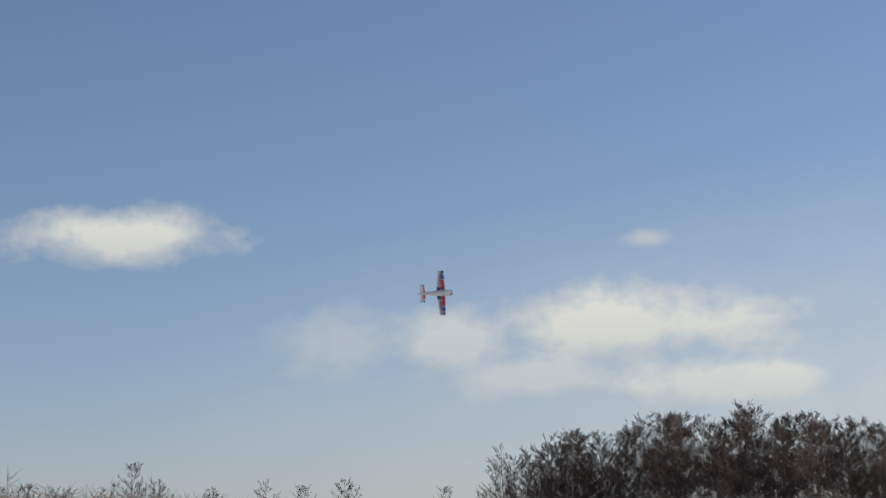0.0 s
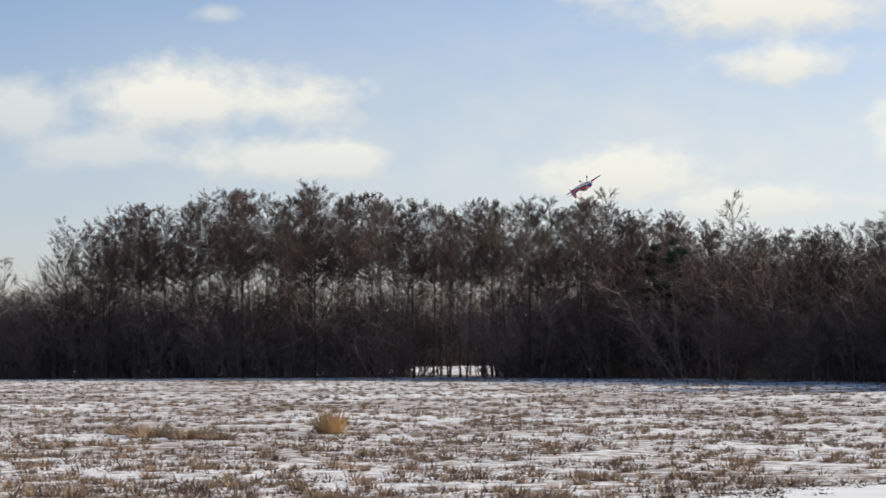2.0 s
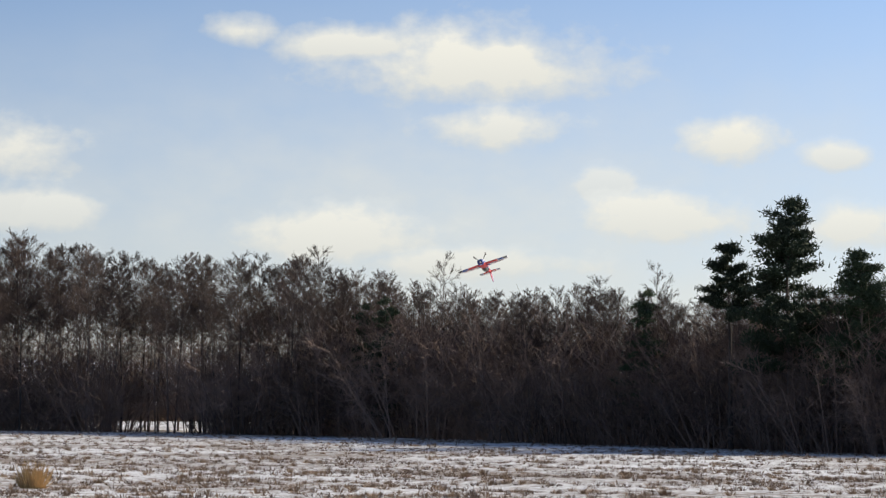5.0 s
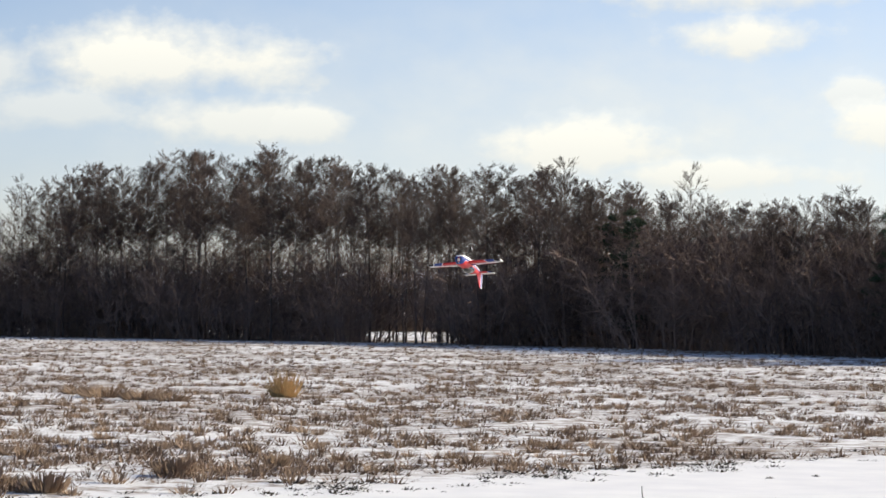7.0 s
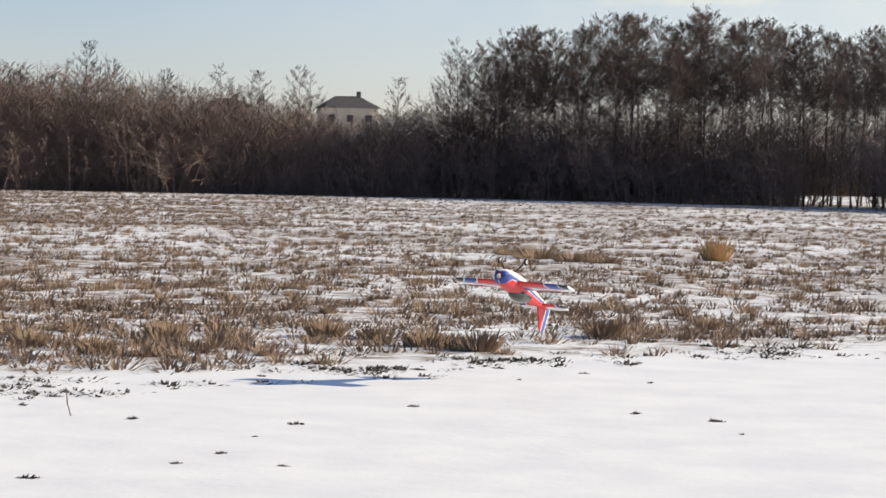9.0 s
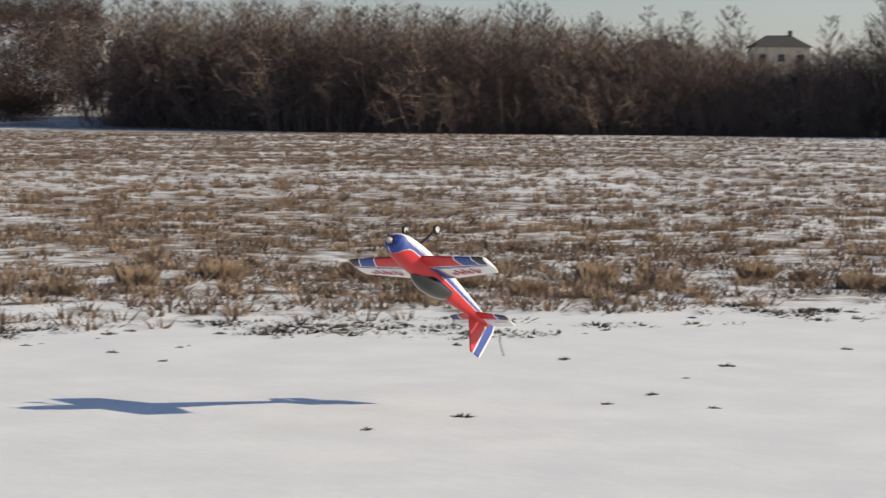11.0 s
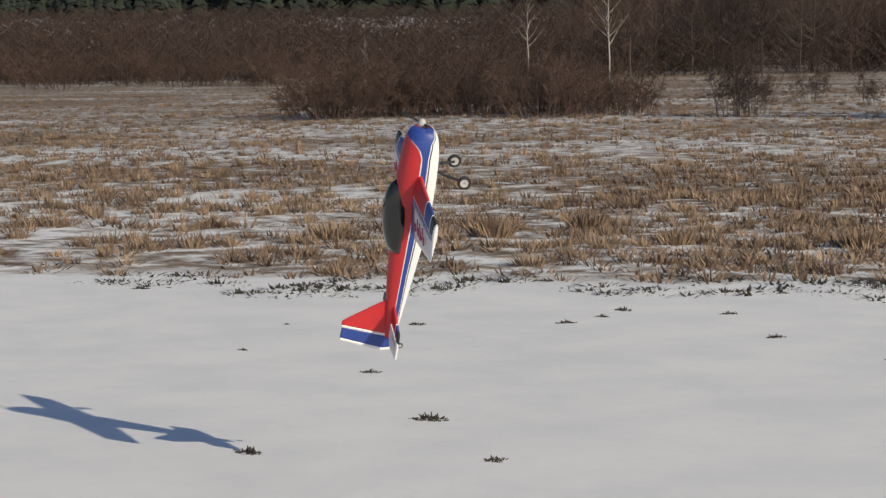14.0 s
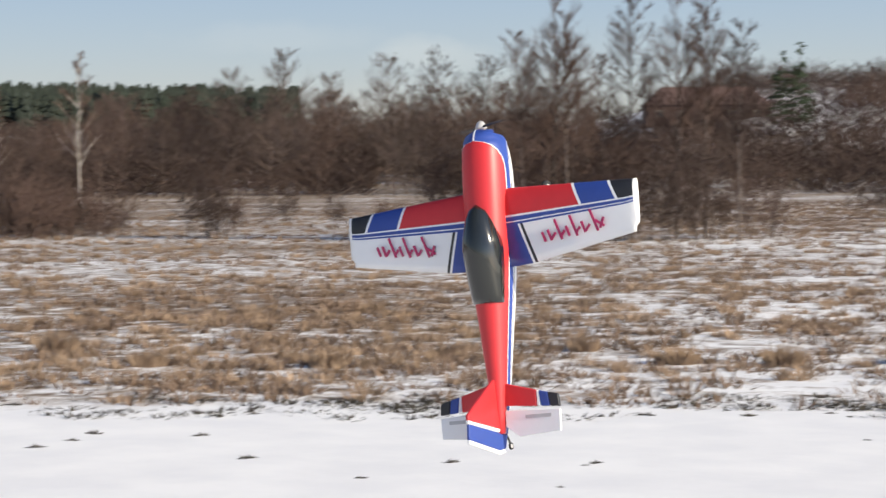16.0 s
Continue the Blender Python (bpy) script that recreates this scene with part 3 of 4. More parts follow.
def evergreens():
    tall = tagged(pine_tree("pine_tree", 3, 12.0, 0.3, 2.7, 90, tufts=170), "dark green pine with layered boughs above the thicket", "tree", "pines of the wood")
    lanky = tagged(pine_tree("pine_tree", 4, 12.0, 0.6, 1.9, 44, tufts=180), "slender pine with a bare trunk and small dark crown", "tree", "pines of the wood")
    spruce = tagged(pine_tree("spruce_tree", 6, 12.0, 0.15, 2.6, 56, droop=0.35, tufts=120), "dark dense spruce among bare trees", "tree", "pines of the wood")
    for proto, a, d, e in ((tall, -14.5, 2, 5.2), (tall, -16.3, 4, 3.95), (tall, -18.4, 6, 4.6), (lanky, -13.1, 1, 4.1), (spruce, -4.7, 3, 2.75), (spruce, -4.1, 5, 2.6),
                           (spruce, -11.0, 4, 3.0), (spruce, -15.4, 6, 3.0), (spruce, -14.0, 8, 2.9)):
        dist = wood_line(a) + d
        plant(proto, a, dist, tall_by(e, a, dist) / 12.0)


evergreens()


def left_side():
    """The open side: a row of young trees, birches, thickets, and the wooded rise behind."""
    young = [tagged(bare_tree("young_alder", 90 + i, 11.0, 0.3, 2.1, 54, trunk_r=0.08, up=0.7, fine=15, subs=9, twig_r=0.0036, stems=1, twig=TWIG_RED, bark=BARK),
                    "slender bare young tree with upswept twigs in dry grass", "tree", "young trees in the field") for i in range(3)]
    for k, (a, e) in enumerate([(45.75, 4.75), (45.4, 3.9), (43.95, 4.35), (42.7, 4.85), (42.0, 4.55), (46.4, 3.4), (44.4, 3.0), (41.2, 3.6)]):
        plant(young[k % 3], a, 100 + RND.uniform(-3, 4), tall_by(e, a, 101) / 11.0)
    sap = [tagged(bush("sapling_clump", 120 + i, 4.0, 1.7, 18, TWIG_RED, 16, 0.011, split=True), "clump of thin bare saplings rising from dry grass", "shrub", "sapling clumps in the field") for i in range(3)]
    for k, (a, d, e) in enumerate([(54.2, 108, 1.0), (53.8, 110, 0.5), (47.9, 102, 1.5), (47.3, 104, 0.9), (46.0, 99, 1.6), (45.6, 103, 1.9), (44.9, 104, 1.0), (44.3, 99, 1.3), (43.4, 100, 1.2), (42.4, 98, 1.5), (41.9, 101, 1.0),
                                   (49.8, 118, -0.2), (52.5, 140, 0.3), (51.0, 130, -0.1), (40.6, 104, 0.6), (38.0, 150, 0.6)]):
        plant(sap[k % 3], a, d, tall_by(e, a, d) / 4.0)
    birch = tagged(bare_tree("birch_tree", 150, 10.0, 0.3, 1.7, 34, bark=BIRCH, twig=TWIG_RED, stems=1, trunk_r=0.065, up=0.9, fine=14, subs=9, twig_r=0.0048), "young birch with a white trunk and reddish twigs", "tree", "birches")
    for a, d, e in ((57.3, 128, 3.15), (59.3, 215, 2.3), (63.3, 139, 0.7)):
        plant(birch, a, d, tall_by(e, a, d) / 10.0)
    dark = [tagged(bush("hawthorn_thicket", 160 + i, 4.0, 3.8, 20, TWIG_RED, 12, 0.017, TWIG_RED, split=True), "rounded dense dark brown thicket of bare shrubs", "shrub", "thickets in the open field") for i in range(2)]
    for k in range(34):
        a, d = 56.75 + k * 0.24 + RND.uniform(-0.1, 0.1), 108 + RND.uniform(0, 16)
        plant(dark[k % 2], a, d, tall_by(0.42 + 0.2 * math.sin(k * 0.7) - (0.45 if k < 3 else 0), a, d) / 4.0)
    for k in range(24):
        a, d = 64.8 + k * 0.42, 290 + RND.uniform(0, 60)
        plant(dark[k % 2], a, d, tall_by(0.35 + 0.35 * RND.random(), a, d) / 4.0)
    for k in range(15):
        a, d = 31.0 + k * 0.24, 318 + RND.uniform(0, 14)
        plant(dark[k % 2], a, d, tall_by(1.15 - abs(k - 6) * 0.08, a, d) / 4.0)
    # the wooded rise
    rng0 = np.random.default_rng(31)
    far = [tagged(bare_tree("far_tree", 180 + i, 12.0, 0.22, 3.7, 54, bark=TWIG, trunk_r=0.13, up=0.6, fine=7, subs=6, twig_r=0.0125, twig=TWIG_RED if i < 2 else TWIG),
                  "leafless brown tree on the wooded rise", "tree", "trees on the wooded rise") for i in range(4)]
    special = [(52.4, 345, 3.05), (49.8, 380, 2.98), (48.5, 390, 3.05), (47.25, 385, 2.9), (53.6, 350, 2.6), (51.2, 370, 2.55), (46.4, 380, 2.6)]
    for k, (a, d, e) in enumerate(special):
        plant(far[(k + 2) % 4], a, d, tall_by(e, a, d) / 12.0)
    for k in range(120):
        a, d = RND.uniform(29.5, 58.5), RND.uniform(330, 560)
        if 36.6 < a < 40.5 and RND.random() < 0.6 or a < 36 and RND.random() < 0.65:
            continue
        e = float(np.interp(a, [29, 34, 37, 40, 44, 50, 55, 59], [2.1, 2.1, 2.1, 2.1, 2.3, 2.3, 2.3, 1.9])) - RND.uniform(0, 1.0)
        plant(far[k % 4], a, d, max(0.35, tall_by(e, a, d) / 12.0))
    for k in range(44):
        a, d = RND.uniform(45.5, 57.5), RND.uniform(320, 430)
        plant(far[k % 4], a, d, max(0.35, tall_by(RND.uniform(1.3, 2.25), a, d) / 12.0))
    scrub = [tagged(bush("far_shrub", 200 + i, 5.0, 4.0, 20, TWIG_RED, 6, 0.032, TWIG_RED), "brown leafless shrub on the far slope", "shrub", "shrubs on the far slope") for i in range(2)]
    for k in range(80):
        a, d = RND.uniform(29.5, 73), RND.uniform(300, 520)
        if 48.6 < a < 50.4 and d < 400:
            continue
        plant(scrub[k % 2], a, d, RND.uniform(0.6, 1.5))
    for k in range(36):
        a, d = RND.uniform(29.6, 42), RND.uniform(330, 560)
        plant(scrub[k % 2], a, d, RND.uniform(0.9, 2.0))
    spruce = tagged(pine_tree("spruce_tree", 8, 12.0, 0.12, 2.2, 56, droop=0.35, tufts=90), "pair of pointed spruces beside a far building", "tree")
    for a in (39.75, 40.15):
        plant(spruce, a, 460, tall_by(3.3 if a < 40 else 3.1, a, 460) / 12.0)
    count = 140000
    a = rng0.uniform(29.4, 74, count)
    d = rng0.uniform(330, 620, count)
    x, y = -np.sin(np.radians(a)) * d, np.cos(np.radians(a)) * d
    z = np.array([height(u, v) for u, v in zip(x, y)])
    gap = np.array([noise.noise((u * 0.022, v * 0.022, 5.0)) for u, v in zip(x, y)])
    keep = (gap < np.interp(a, [29, 37, 41, 46, 53, 56], [0.3, 0.25, 0.26, 0.28, 0.3, 0.4])) & ~((a > 37) & (a < 40.2) & (gap > 0.12)) & ~((a > 48.8) & (a < 50.2) & (d < 400))
    tall = rng0.uniform(0.35, 1.0, count) * np.interp(a, [29, 36, 38.5, 41, 54, 58, 74], [11, 10, 6, 8, 8, 6, 5])
    lean = rng0.normal(0, 0.8, (count, 2))
    long = rng0.uniform(1.0, 3.2, count)
    p0 = np.column_stack([x, y, z - 0.3 + tall * rng0.uniform(0, 0.9, count)])[keep]
    p1 = p0 + np.column_stack([lean * long[:, None], long * 0.8])[keep]
    tagged(new("slope_thicket", mesh_of("slope_thicket", *slivers(p0, p1, 0.075), TWIG_RED)), "brown leafless scrub covering the far slope", "thicket", kind="stuff")
    # conifers on the hill, joined: too many and too far to count
    rng = np.random.default_rng(21)
    bits = []
    for _ in range(2000):
        a, d = rng.uniform(52, 78), rng.uniform(640, 980)
        x, y, z = at(a, d)
        top = float(np.interp(a, [52, 58, 61, 66, 70, 78], [2.25, 2.32, 2.38, 2.28, 1.95, 1.8])) - rng.uniform(0, 0.12) - (980 - d) / 1600 + 0.12
        h = max(5.0, min(36.0, math.tan(radians(top)) * d + EYE.z - z))
        k = 7
        zz = np.linspace(0.12, 0.94, k) * h
        rr = (1 - zz / h) * h * 0.22 + 1.2
        for q in range(2):
            ang = rng.uniform(0, 2 * math.pi, k)
            base = np.column_stack([x + np.cos(ang) * rr * 0.35, y + np.sin(ang) * rr * 0.35, z + zz - h * 0.07])
            tip = base + np.column_stack([np.cos(ang) * rr * 0.25, np.sin(ang) * rr * 0.25, np.full(k, h * 0.16)])
            bits.append(prisms(base, tip, rr * rng.uniform(0.55, 0.95), rr * 0.12, 4))
    tagged(new("conifer_forest", mesh_of("conifer_forest", *joined(*bits), NEEDLE_FAR)), "dark green conifer forest on the far hill", "forest", kind="stuff")


left_side()


# ---- buildings ----
def part(name, bm, mat, parent, label="", smooth=False):
    me = bpy.data.meshes.new(name)
    bm.to_mesh(me)
    bm.free()
    for m in (mat if isinstance(mat, (list, tuple)) else [mat]):
        me.materials.append(m)
    if smooth:
        me.shade_smooth()
    ob = new(name, me)
    ob.parent = parent
    if label:
        ob["label"] = label
    return ob


def box(sx, sy, sz, x=0.0, y=0.0, z=0.0, bevel=0.0):
    bm = bmesh.new()
    bmesh.ops.create_cube(bm, size=1.0, matrix=Matrix.Translation((x, y, z)) @ Matrix.Diagonal((sx, sy, sz, 1)))
    if bevel:
        bmesh.ops.bevel(bm, geom=bm.edges[:], offset=bevel, segments=2, affect="EDGES")
    return bm


def roof(w, d, rise, over, z):
    bm = bmesh.new()
    x, y = w / 2 + over, d / 2 + over
    low = [bm.verts.new(p) for p in ((-x, -y, z), (x, -y, z), (x, y, z), (-x, y, z))]
    high = [bm.verts.new((-x + y * 0.8, 0, z + rise)), bm.verts.new((x - y * 0.8, 0, z + rise))]
    bm.faces.new((low[0], low[1], high[1], high[0]))
    bm.faces.new((low[1], low[2], high[1]))
    bm.faces.new((low[2], low[3], high[0], high[1]))
    bm.faces.new((low[3], low[0], high[0]))
    bm.faces.new(low[::-1])
    return bm


def house(az, dist, w, d, walls, rise, base, wall_mat, roof_mat, label, windows):
    x, y, z = at(az, dist)
    h = new("house")
    part("wall", box(w, d, walls + 2, 0, 0, walls / 2 - 1), wall_mat, h)
    part("roof", roof(w, d, rise, 0.5, walls), roof_mat, h)
    part("chimney", box(0.7, 0.7, 1.6, w * 0.2, 0, walls + rise, 0.03), ROOFING, h)
    for k in range(windows):
        xx = (k + 0.5) / windows * w - w / 2
        win = part("window", box(1.3, 0.12, 1.4, xx, -d / 2 - 0.02, walls - 1.8), PLASTER, h)
        part("pane", box(1.1, 0.08, 1.2, xx, -d / 2 - 0.07, walls - 1.8), GLASS, win)
    h.matrix_basis = pose(x, y, base if base is not None else z, 0, 0, az + 8)
    return tagged(h, label, "house")


house(12.95, 400, 9.6, 7.0, 4.6, 2.1, 2.6 + math.tan(radians(0.93)) * 400, PLASTER, ROOFING, "pale plastered house with a dark hipped roof beyond the thicket", 3)
house(15.9, 415, 8.0, 6.0, 3.0, 1.6, 2.6 + math.tan(radians(1.15)) * 415, PLASTER, ROOFING, "small pale house with a dark roof among bare trees", 2)
house(42.0, 500, 26.0, 9.0, 2.5, 4.0, 2.6 + math.tan(radians(1.5)) * 500, RUST, RUST, "long low building with a red-brown roof on the slope", 5)
house(48.4, 430, 9.0, 7.0, 3.2, 2.0, None, PLASTER, ROOFING, "pale cottage half hidden behind bare trees", 2)


# ---- field cover ----
def blades(rng, centres, tall, wide, n, mat, name, label, thick=0.035):
    """Tufts of dry blades, joined: each blade a thin pointed leaf."""
    c = np.repeat(centres, n, axis=0)
    h, w = np.repeat(tall, n), np.repeat(wide, n)
    k = len(c)
    ang, rad = rng.uniform(0, 2 * math.pi, k), np.sqrt(rng.uniform(0, 1, k))
    off = np.column_stack([np.cos(ang) * rad * w * 0.5, np.sin(ang) * rad * w * 0.5, np.zeros(k)])
    foot = c + off * 0.7
    tip = c + off * 1.5 + np.column_stack([rng.normal(0, 0.12, k) * h, rng.normal(0, 0.12, k) * h, h * rng.uniform(0.55, 1.05, k) * (1 - 0.55 * rad ** 2)])
    side = np.column_stack([-np.sin(ang), np.cos(ang), np.zeros(k)]) * (thick * rng.uniform(0.5, 1.2, k))[:, None]
    verts = np.stack([foot - side, foot + side, tip], axis=1).reshape(-1, 3)
    faces = np.arange(k * 3).reshape(-1, 3)
    ob = new(name, mesh_of(name, verts, faces, mat))
    return tagged(ob, label, "grass", kind="stuff")


def patchy(x, y, s):
    return noise.noise((x * s, y * s, 3.1)) + 0.5 * noise.noise((x * s * 2.7, y * s * 2.7, 7.7))


def field_cover():
    rng = np.random.default_rng(77)

    def scatter(tries, near, far, a0, a1, keep):
        out = []
        for a, u, c in zip(rng.uniform(a0, a1, tries), rng.uniform(0, 1, tries), rng.uniform(0, 1, tries)):
            d = near * (far / near) ** (u ** 0.8) if far / near > 3 else near + (far - near) * u
            x, y = -math.sin(radians(a)) * d, math.cos(radians(a)) * d
            e = edge_distance(x, y)
            if e < (0.1 if near > 20 else -2.6) or d > wood_line(a) - 1 and a < 29:
                continue
            if c < keep(a, d, e, x, y):
                out.append((x, y, height(x, y) - 0.02))
        return np.array(out)

    def brown(a):
        return float(np.interp(a, [-20, 10, 20, 32, 45, 75], [0.9, 0.92, 0.92, 0.88, 0.84, 0.88]))
    low = scatter(110000, 24, 290, -20, 76, lambda a, d, e, x, y: brown(a) * min(1, 0.25 + e / 4) * (0.5 + 1.0 * patchy(x, y, 0.3) + 0.5 * patchy(x, y, 0.07) if a < 34 else 0.36 + 1.3 * patchy(x, y, 0.42) + 0.5 * patchy(x, y, 0.07)))
    blades(rng, low, rng.uniform(0.07, 0.27, len(low)), rng.uniform(0.25, 0.9, len(low)), 12, WEED, "withered_weeds", "low withered brown weeds poking through thin snow", 0.026)
    straw = scatter(46000, 24, 220, -20, 76, lambda a, d, e, x, y: float(np.interp(a, [-20, 10, 20, 32, 45, 75], [0.18, 0.24, 0.34, 0.38, 0.36, 0.38])) * min(1, 0.1 + e / 5) * (float(np.interp(d, [26, 55], [0.4, 1.0])) if 22 < a < 46 else 1.0) * (0.5 + 1.0 * patchy(x, y, 0.25) if a < 22 else 0.5 + 1.0 * patchy(x, y, 0.55) + 0.7 * patchy(x, y, 0.09)))
    blades(rng, straw, rng.uniform(0.12, 0.31, len(straw)), rng.uniform(0.35, 0.75, len(straw)), 46, STRAW, "dry_grass", "tufted straw-coloured dry grass in thin snow", 0.02)
    far = scatter(32000, 110, 270, 8, 50, lambda a, d, e, x, y: min(1, (a - 8) / 13) * (0.5 + 0.8 * patchy(x, y, 0.12)))
    blades(rng, far, rng.uniform(0.1, 0.3, len(far)), rng.uniform(0.4, 1.1, len(far)), 12, WEED, "far_weeds", "withered brown weeds before the wood", 0.04)
    fringe = scatter(70000, 17, 60, -18, 76, lambda a, d, e, x, y: max(0.0, 1.0 - abs(e - float(np.interp(a, [8, 13, 19, 24, 30, 45, 60, 66], [0.1, -0.5, -1.1, -0.4, 0.1, -0.1, -0.2, -0.9]))) / 1.5) * (0.3 + 1.2 * patchy(x, y, 0.5)))
    blades(rng, fringe, rng.uniform(0.03, 0.1, len(fringe)), rng.uniform(0.3, 0.7, len(fringe)), 16, TURF, "turf_fringe", "dark flattened turf along the snowy strip's edge", 0.04)


field_cover()


def tussock(name, seed, tall, wide, n, mat):
    rng = np.random.default_rng(seed)
    ang, rad = rng.uniform(0, 2 * math.pi, n), np.sqrt(rng.uniform(0, 1, n)) * wide / 2
    foot = np.column_stack([np.cos(ang) * rad * 0.6, np.sin(ang) * rad * 0.6, np.full(n, -0.05)])
    tip = np.column_stack([np.cos(ang) * rad * 1.15, np.sin(ang) * rad * 1.15, tall * rng.uniform(0.5, 1.0, n) * (1 - 0.35 * (rad / wide * 2) ** 2)]) + rng.normal(0, 0.05 * tall, (n, 3))
    return new(name, mesh_of(name, *prisms(foot, tip, 0.016, 0.004), mat))


def tussocks():
    big = tagged(tussock("sedge_clump", 1, 0.98, 1.2, 240, ORANGE), "tall orange-brown sedge clump standing alone in the snowy field", "grass clump")
    big.matrix_basis = pose(*at(3.85, 76))
    low = tagged(tussock("sedge_clump", 2, 0.4, 1.6, 260, STRAW), "low spreading straw-coloured sedge patch", "grass clump", "sedge patches")
    for k, (a, d, s) in enumerate([(8.2, 74, 1.2), (7.3, 72, 1.0), (6.6, 71, 0.8), (8.8, 76, 0.9)]):
        plant(low, a, d, s)
    small = tagged(tussock("grass_tussock", 3, 0.26, 0.55, 190, STRAW), "rounded tussock of dry straw-coloured grass at the strip's edge", "grass clump", "tussocks along the strip")
    for a, e in [(17.3, -4.2), (19.0, -4.6), (13.4, -4.1), (12.3, -4.15), (16.0, -4.3), (20.6, -4.4), (11.0, -4.3), (9.6, -4.4), (6.5, -4.0), (4.0, -3.7), (26.5, -4.3), (28.6, -4.5), (30.3, -4.7),
                 (23.0, -4.2), (34.6, -4.6), (37.2, -4.5), (40.1, -4.6), (48.4, -4.5), (51.3, -4.7), (55.7, -4.6), (60.2, -4.4), (62.0, -4.7), (57.9, -4.2), (45.0, -4.3), (42.7, -4.6), (64.2, -4.4)]:
        d = EYE.z / math.tan(radians(-e))
        plant(small, a, d + 0.8, RND.uniform(0.8, 1.35))


tussocks()


def clod_mesh(seed):
    """A ragged clod: a low mound bristling with flattened dead stalks."""
    rng = np.random.default_rng(seed)
    n = 60
    ang, rad = rng.uniform(0, 2 * math.pi, n), np.sqrt(rng.uniform(0, 1, n)) * 0.5
    foot = np.column_stack([np.cos(ang) * rad, np.sin(ang) * rad * 0.6, np.full(n, -0.04)])
    tip = foot + np.column_stack([rng.normal(0, 0.11, n), rng.normal(0, 0.08, n), rng.uniform(0.06, 0.24, n) * (1.1 - rad * 1.6)])
    return mesh_of("turf_clod", *prisms(foot, tip, 0.055, 0.012), TURF)


def lump_mesh(seed):
    rng = np.random.default_rng(seed)
    bm = bmesh.new()
    bmesh.ops.create_icosphere(bm, subdivisions=2, radius=0.5)
    for v in bm.verts:
        f = 1 + 0.45 * noise.noise(v.co * 2.3 + Vector((seed, 0, 0))) + 0.1 * rng.normal()
        v.co = Vector((v.co.x * f, v.co.y * f * 0.7, max(-0.03, v.co.z * 0.4 * f)))
    me = bpy.data.meshes.new("snow_lump")
    bm.to_mesh(me)
    bm.free()
    me.materials.append(SNOW)
    return me


def clods():
    """Clods and stubble poking out of the cleared strip."""
    protos = [tagged(new("turf_clod", clod_mesh(i)), "dark clod of turf lying on the snowy strip", "clod", "clods on the strip") for i in range(4)]
    spots = [(20.57, -7.5, 0.32), (18.07, -6.07, 0.3), (53.3, -6.77, 0.34), (50.5, -7.29, 0.2), (61.8, -8.73, 0.45), (63.28, -7.55, 0.3), (66.3, -9.45, 0.4), (60.2, -9.75, 0.3), (32.4, -9.39, 0.3),
             (38.5, -5.63, 0.3), (37.2, -6.45, 0.34), (36.0, -8.0, 0.2), (35.4, -8.3, 0.25), (15.9, -6.9, 0.25), (14.4, -7.2, 0.2), (11.2, -5.7, 0.25), (17.0, -7.15, 0.2), (58.4, -6.4, 0.35), (54.4, -6.2, 0.3), (62.1, -6.4, 0.3), (57.0, -6.1, 0.35)]
    k = 0
    for a, e, s in spots:
        plant(protos[k % 4], a, EYE.z / math.tan(radians(-e)), s * 0.65)
        k += 1
    for _ in range(420):
        a = RND.uniform(-14, 70)
        d = RND.uniform(14, 45)
        v = bearing(a, 0, d)
        e = edge_distance(v.x, v.y)
        if -9 < e < 0.6 and RND.random() < (0.95 if e > -1.6 else 0.22):
            plant(protos[k % 4], a, d, RND.uniform(0.06, 0.24))
            k += 1
    for _ in range(150):
        a, e = RND.uniform(8, 36), RND.uniform(-2.6, 0.4)
        base = bearing(a, 0, 1.0)
        d = (e + EDGE_P.x * EDGE_N.x + EDGE_P.y * EDGE_N.y) / (base.x * EDGE_N.x + base.y * EDGE_N.y)
        if RND.random() < 0.5 + e * 0.15:
            plant(protos[k % 4], a, d, RND.uniform(0.05, 0.22))
            k += 1
    lump = tagged(new("snow_lump", lump_mesh(9)), "lump of loose snow on the strip", "snow lump", "snow lumps beside the camera")
    for a in range(16):
        plant(lump, 39.2 + a * 0.62, 12.2 + RND.uniform(-0.35, 0.3), RND.uniform(0.05, 0.17))
    for a, e in ((19.58, -6.0), (32.64, -5.65), (-5.0, -4.5)):
        x, y, z = at(a, EYE.z / math.tan(radians(-e)))
        stick = new("marker_stick", mesh_of("marker_stick", *prisms([(0, 0, -0.05), (0.015, 0, 0.12)], [(0.02, 0, 0.14), (0.06, 0.01, 0.26)], 0.009, 0.006, 6), BARK))
        stick.matrix_basis = pose(x, y, z, 0, -22, a)
        tagged(stick, "thin dark stick leaning in the snow by the strip's edge", "stick", "sticks along the strip")


clods()


# ---- the model aeroplane: x forward, y to its left, z to the canopy ----
AIR = 1.044
RED = material("red_film", (0.55, 0.025, 0.03), 0.45, 0.08, 3.0, coat=0.06)
BLUE = material("blue_film", (0.025, 0.06, 0.27), 0.45, 0.1, 3.0, coat=0.06)
WHITE = material("white_film", (0.80, 0.79, 0.77), 0.45, 0.03, 3.0, coat=0.06)
BLACK = material("black_film", (0.018, 0.018, 0.02), 0.45, 0.2, 3.0, coat=0.06)
CANOPY = material("smoked_canopy", (0.015, 0.017, 0.015), 0.12, 0.2, 2.0, coat=0.5)
RUBBER = material("black_rubber", (0.02, 0.02, 0.02), 0.8, 0.2, 8.0)
CARBON = material("carbon_leg", (0.03, 0.03, 0.032), 0.4, 0.2, 20.0)
ALLOY = material("grey_plastic", (0.45, 0.44, 0.43), 0.4, 0.1, 5.0)
SCRIPT = material("magenta_script", (0.42, 0.02, 0.10), 0.4, 0.1, 5.0)
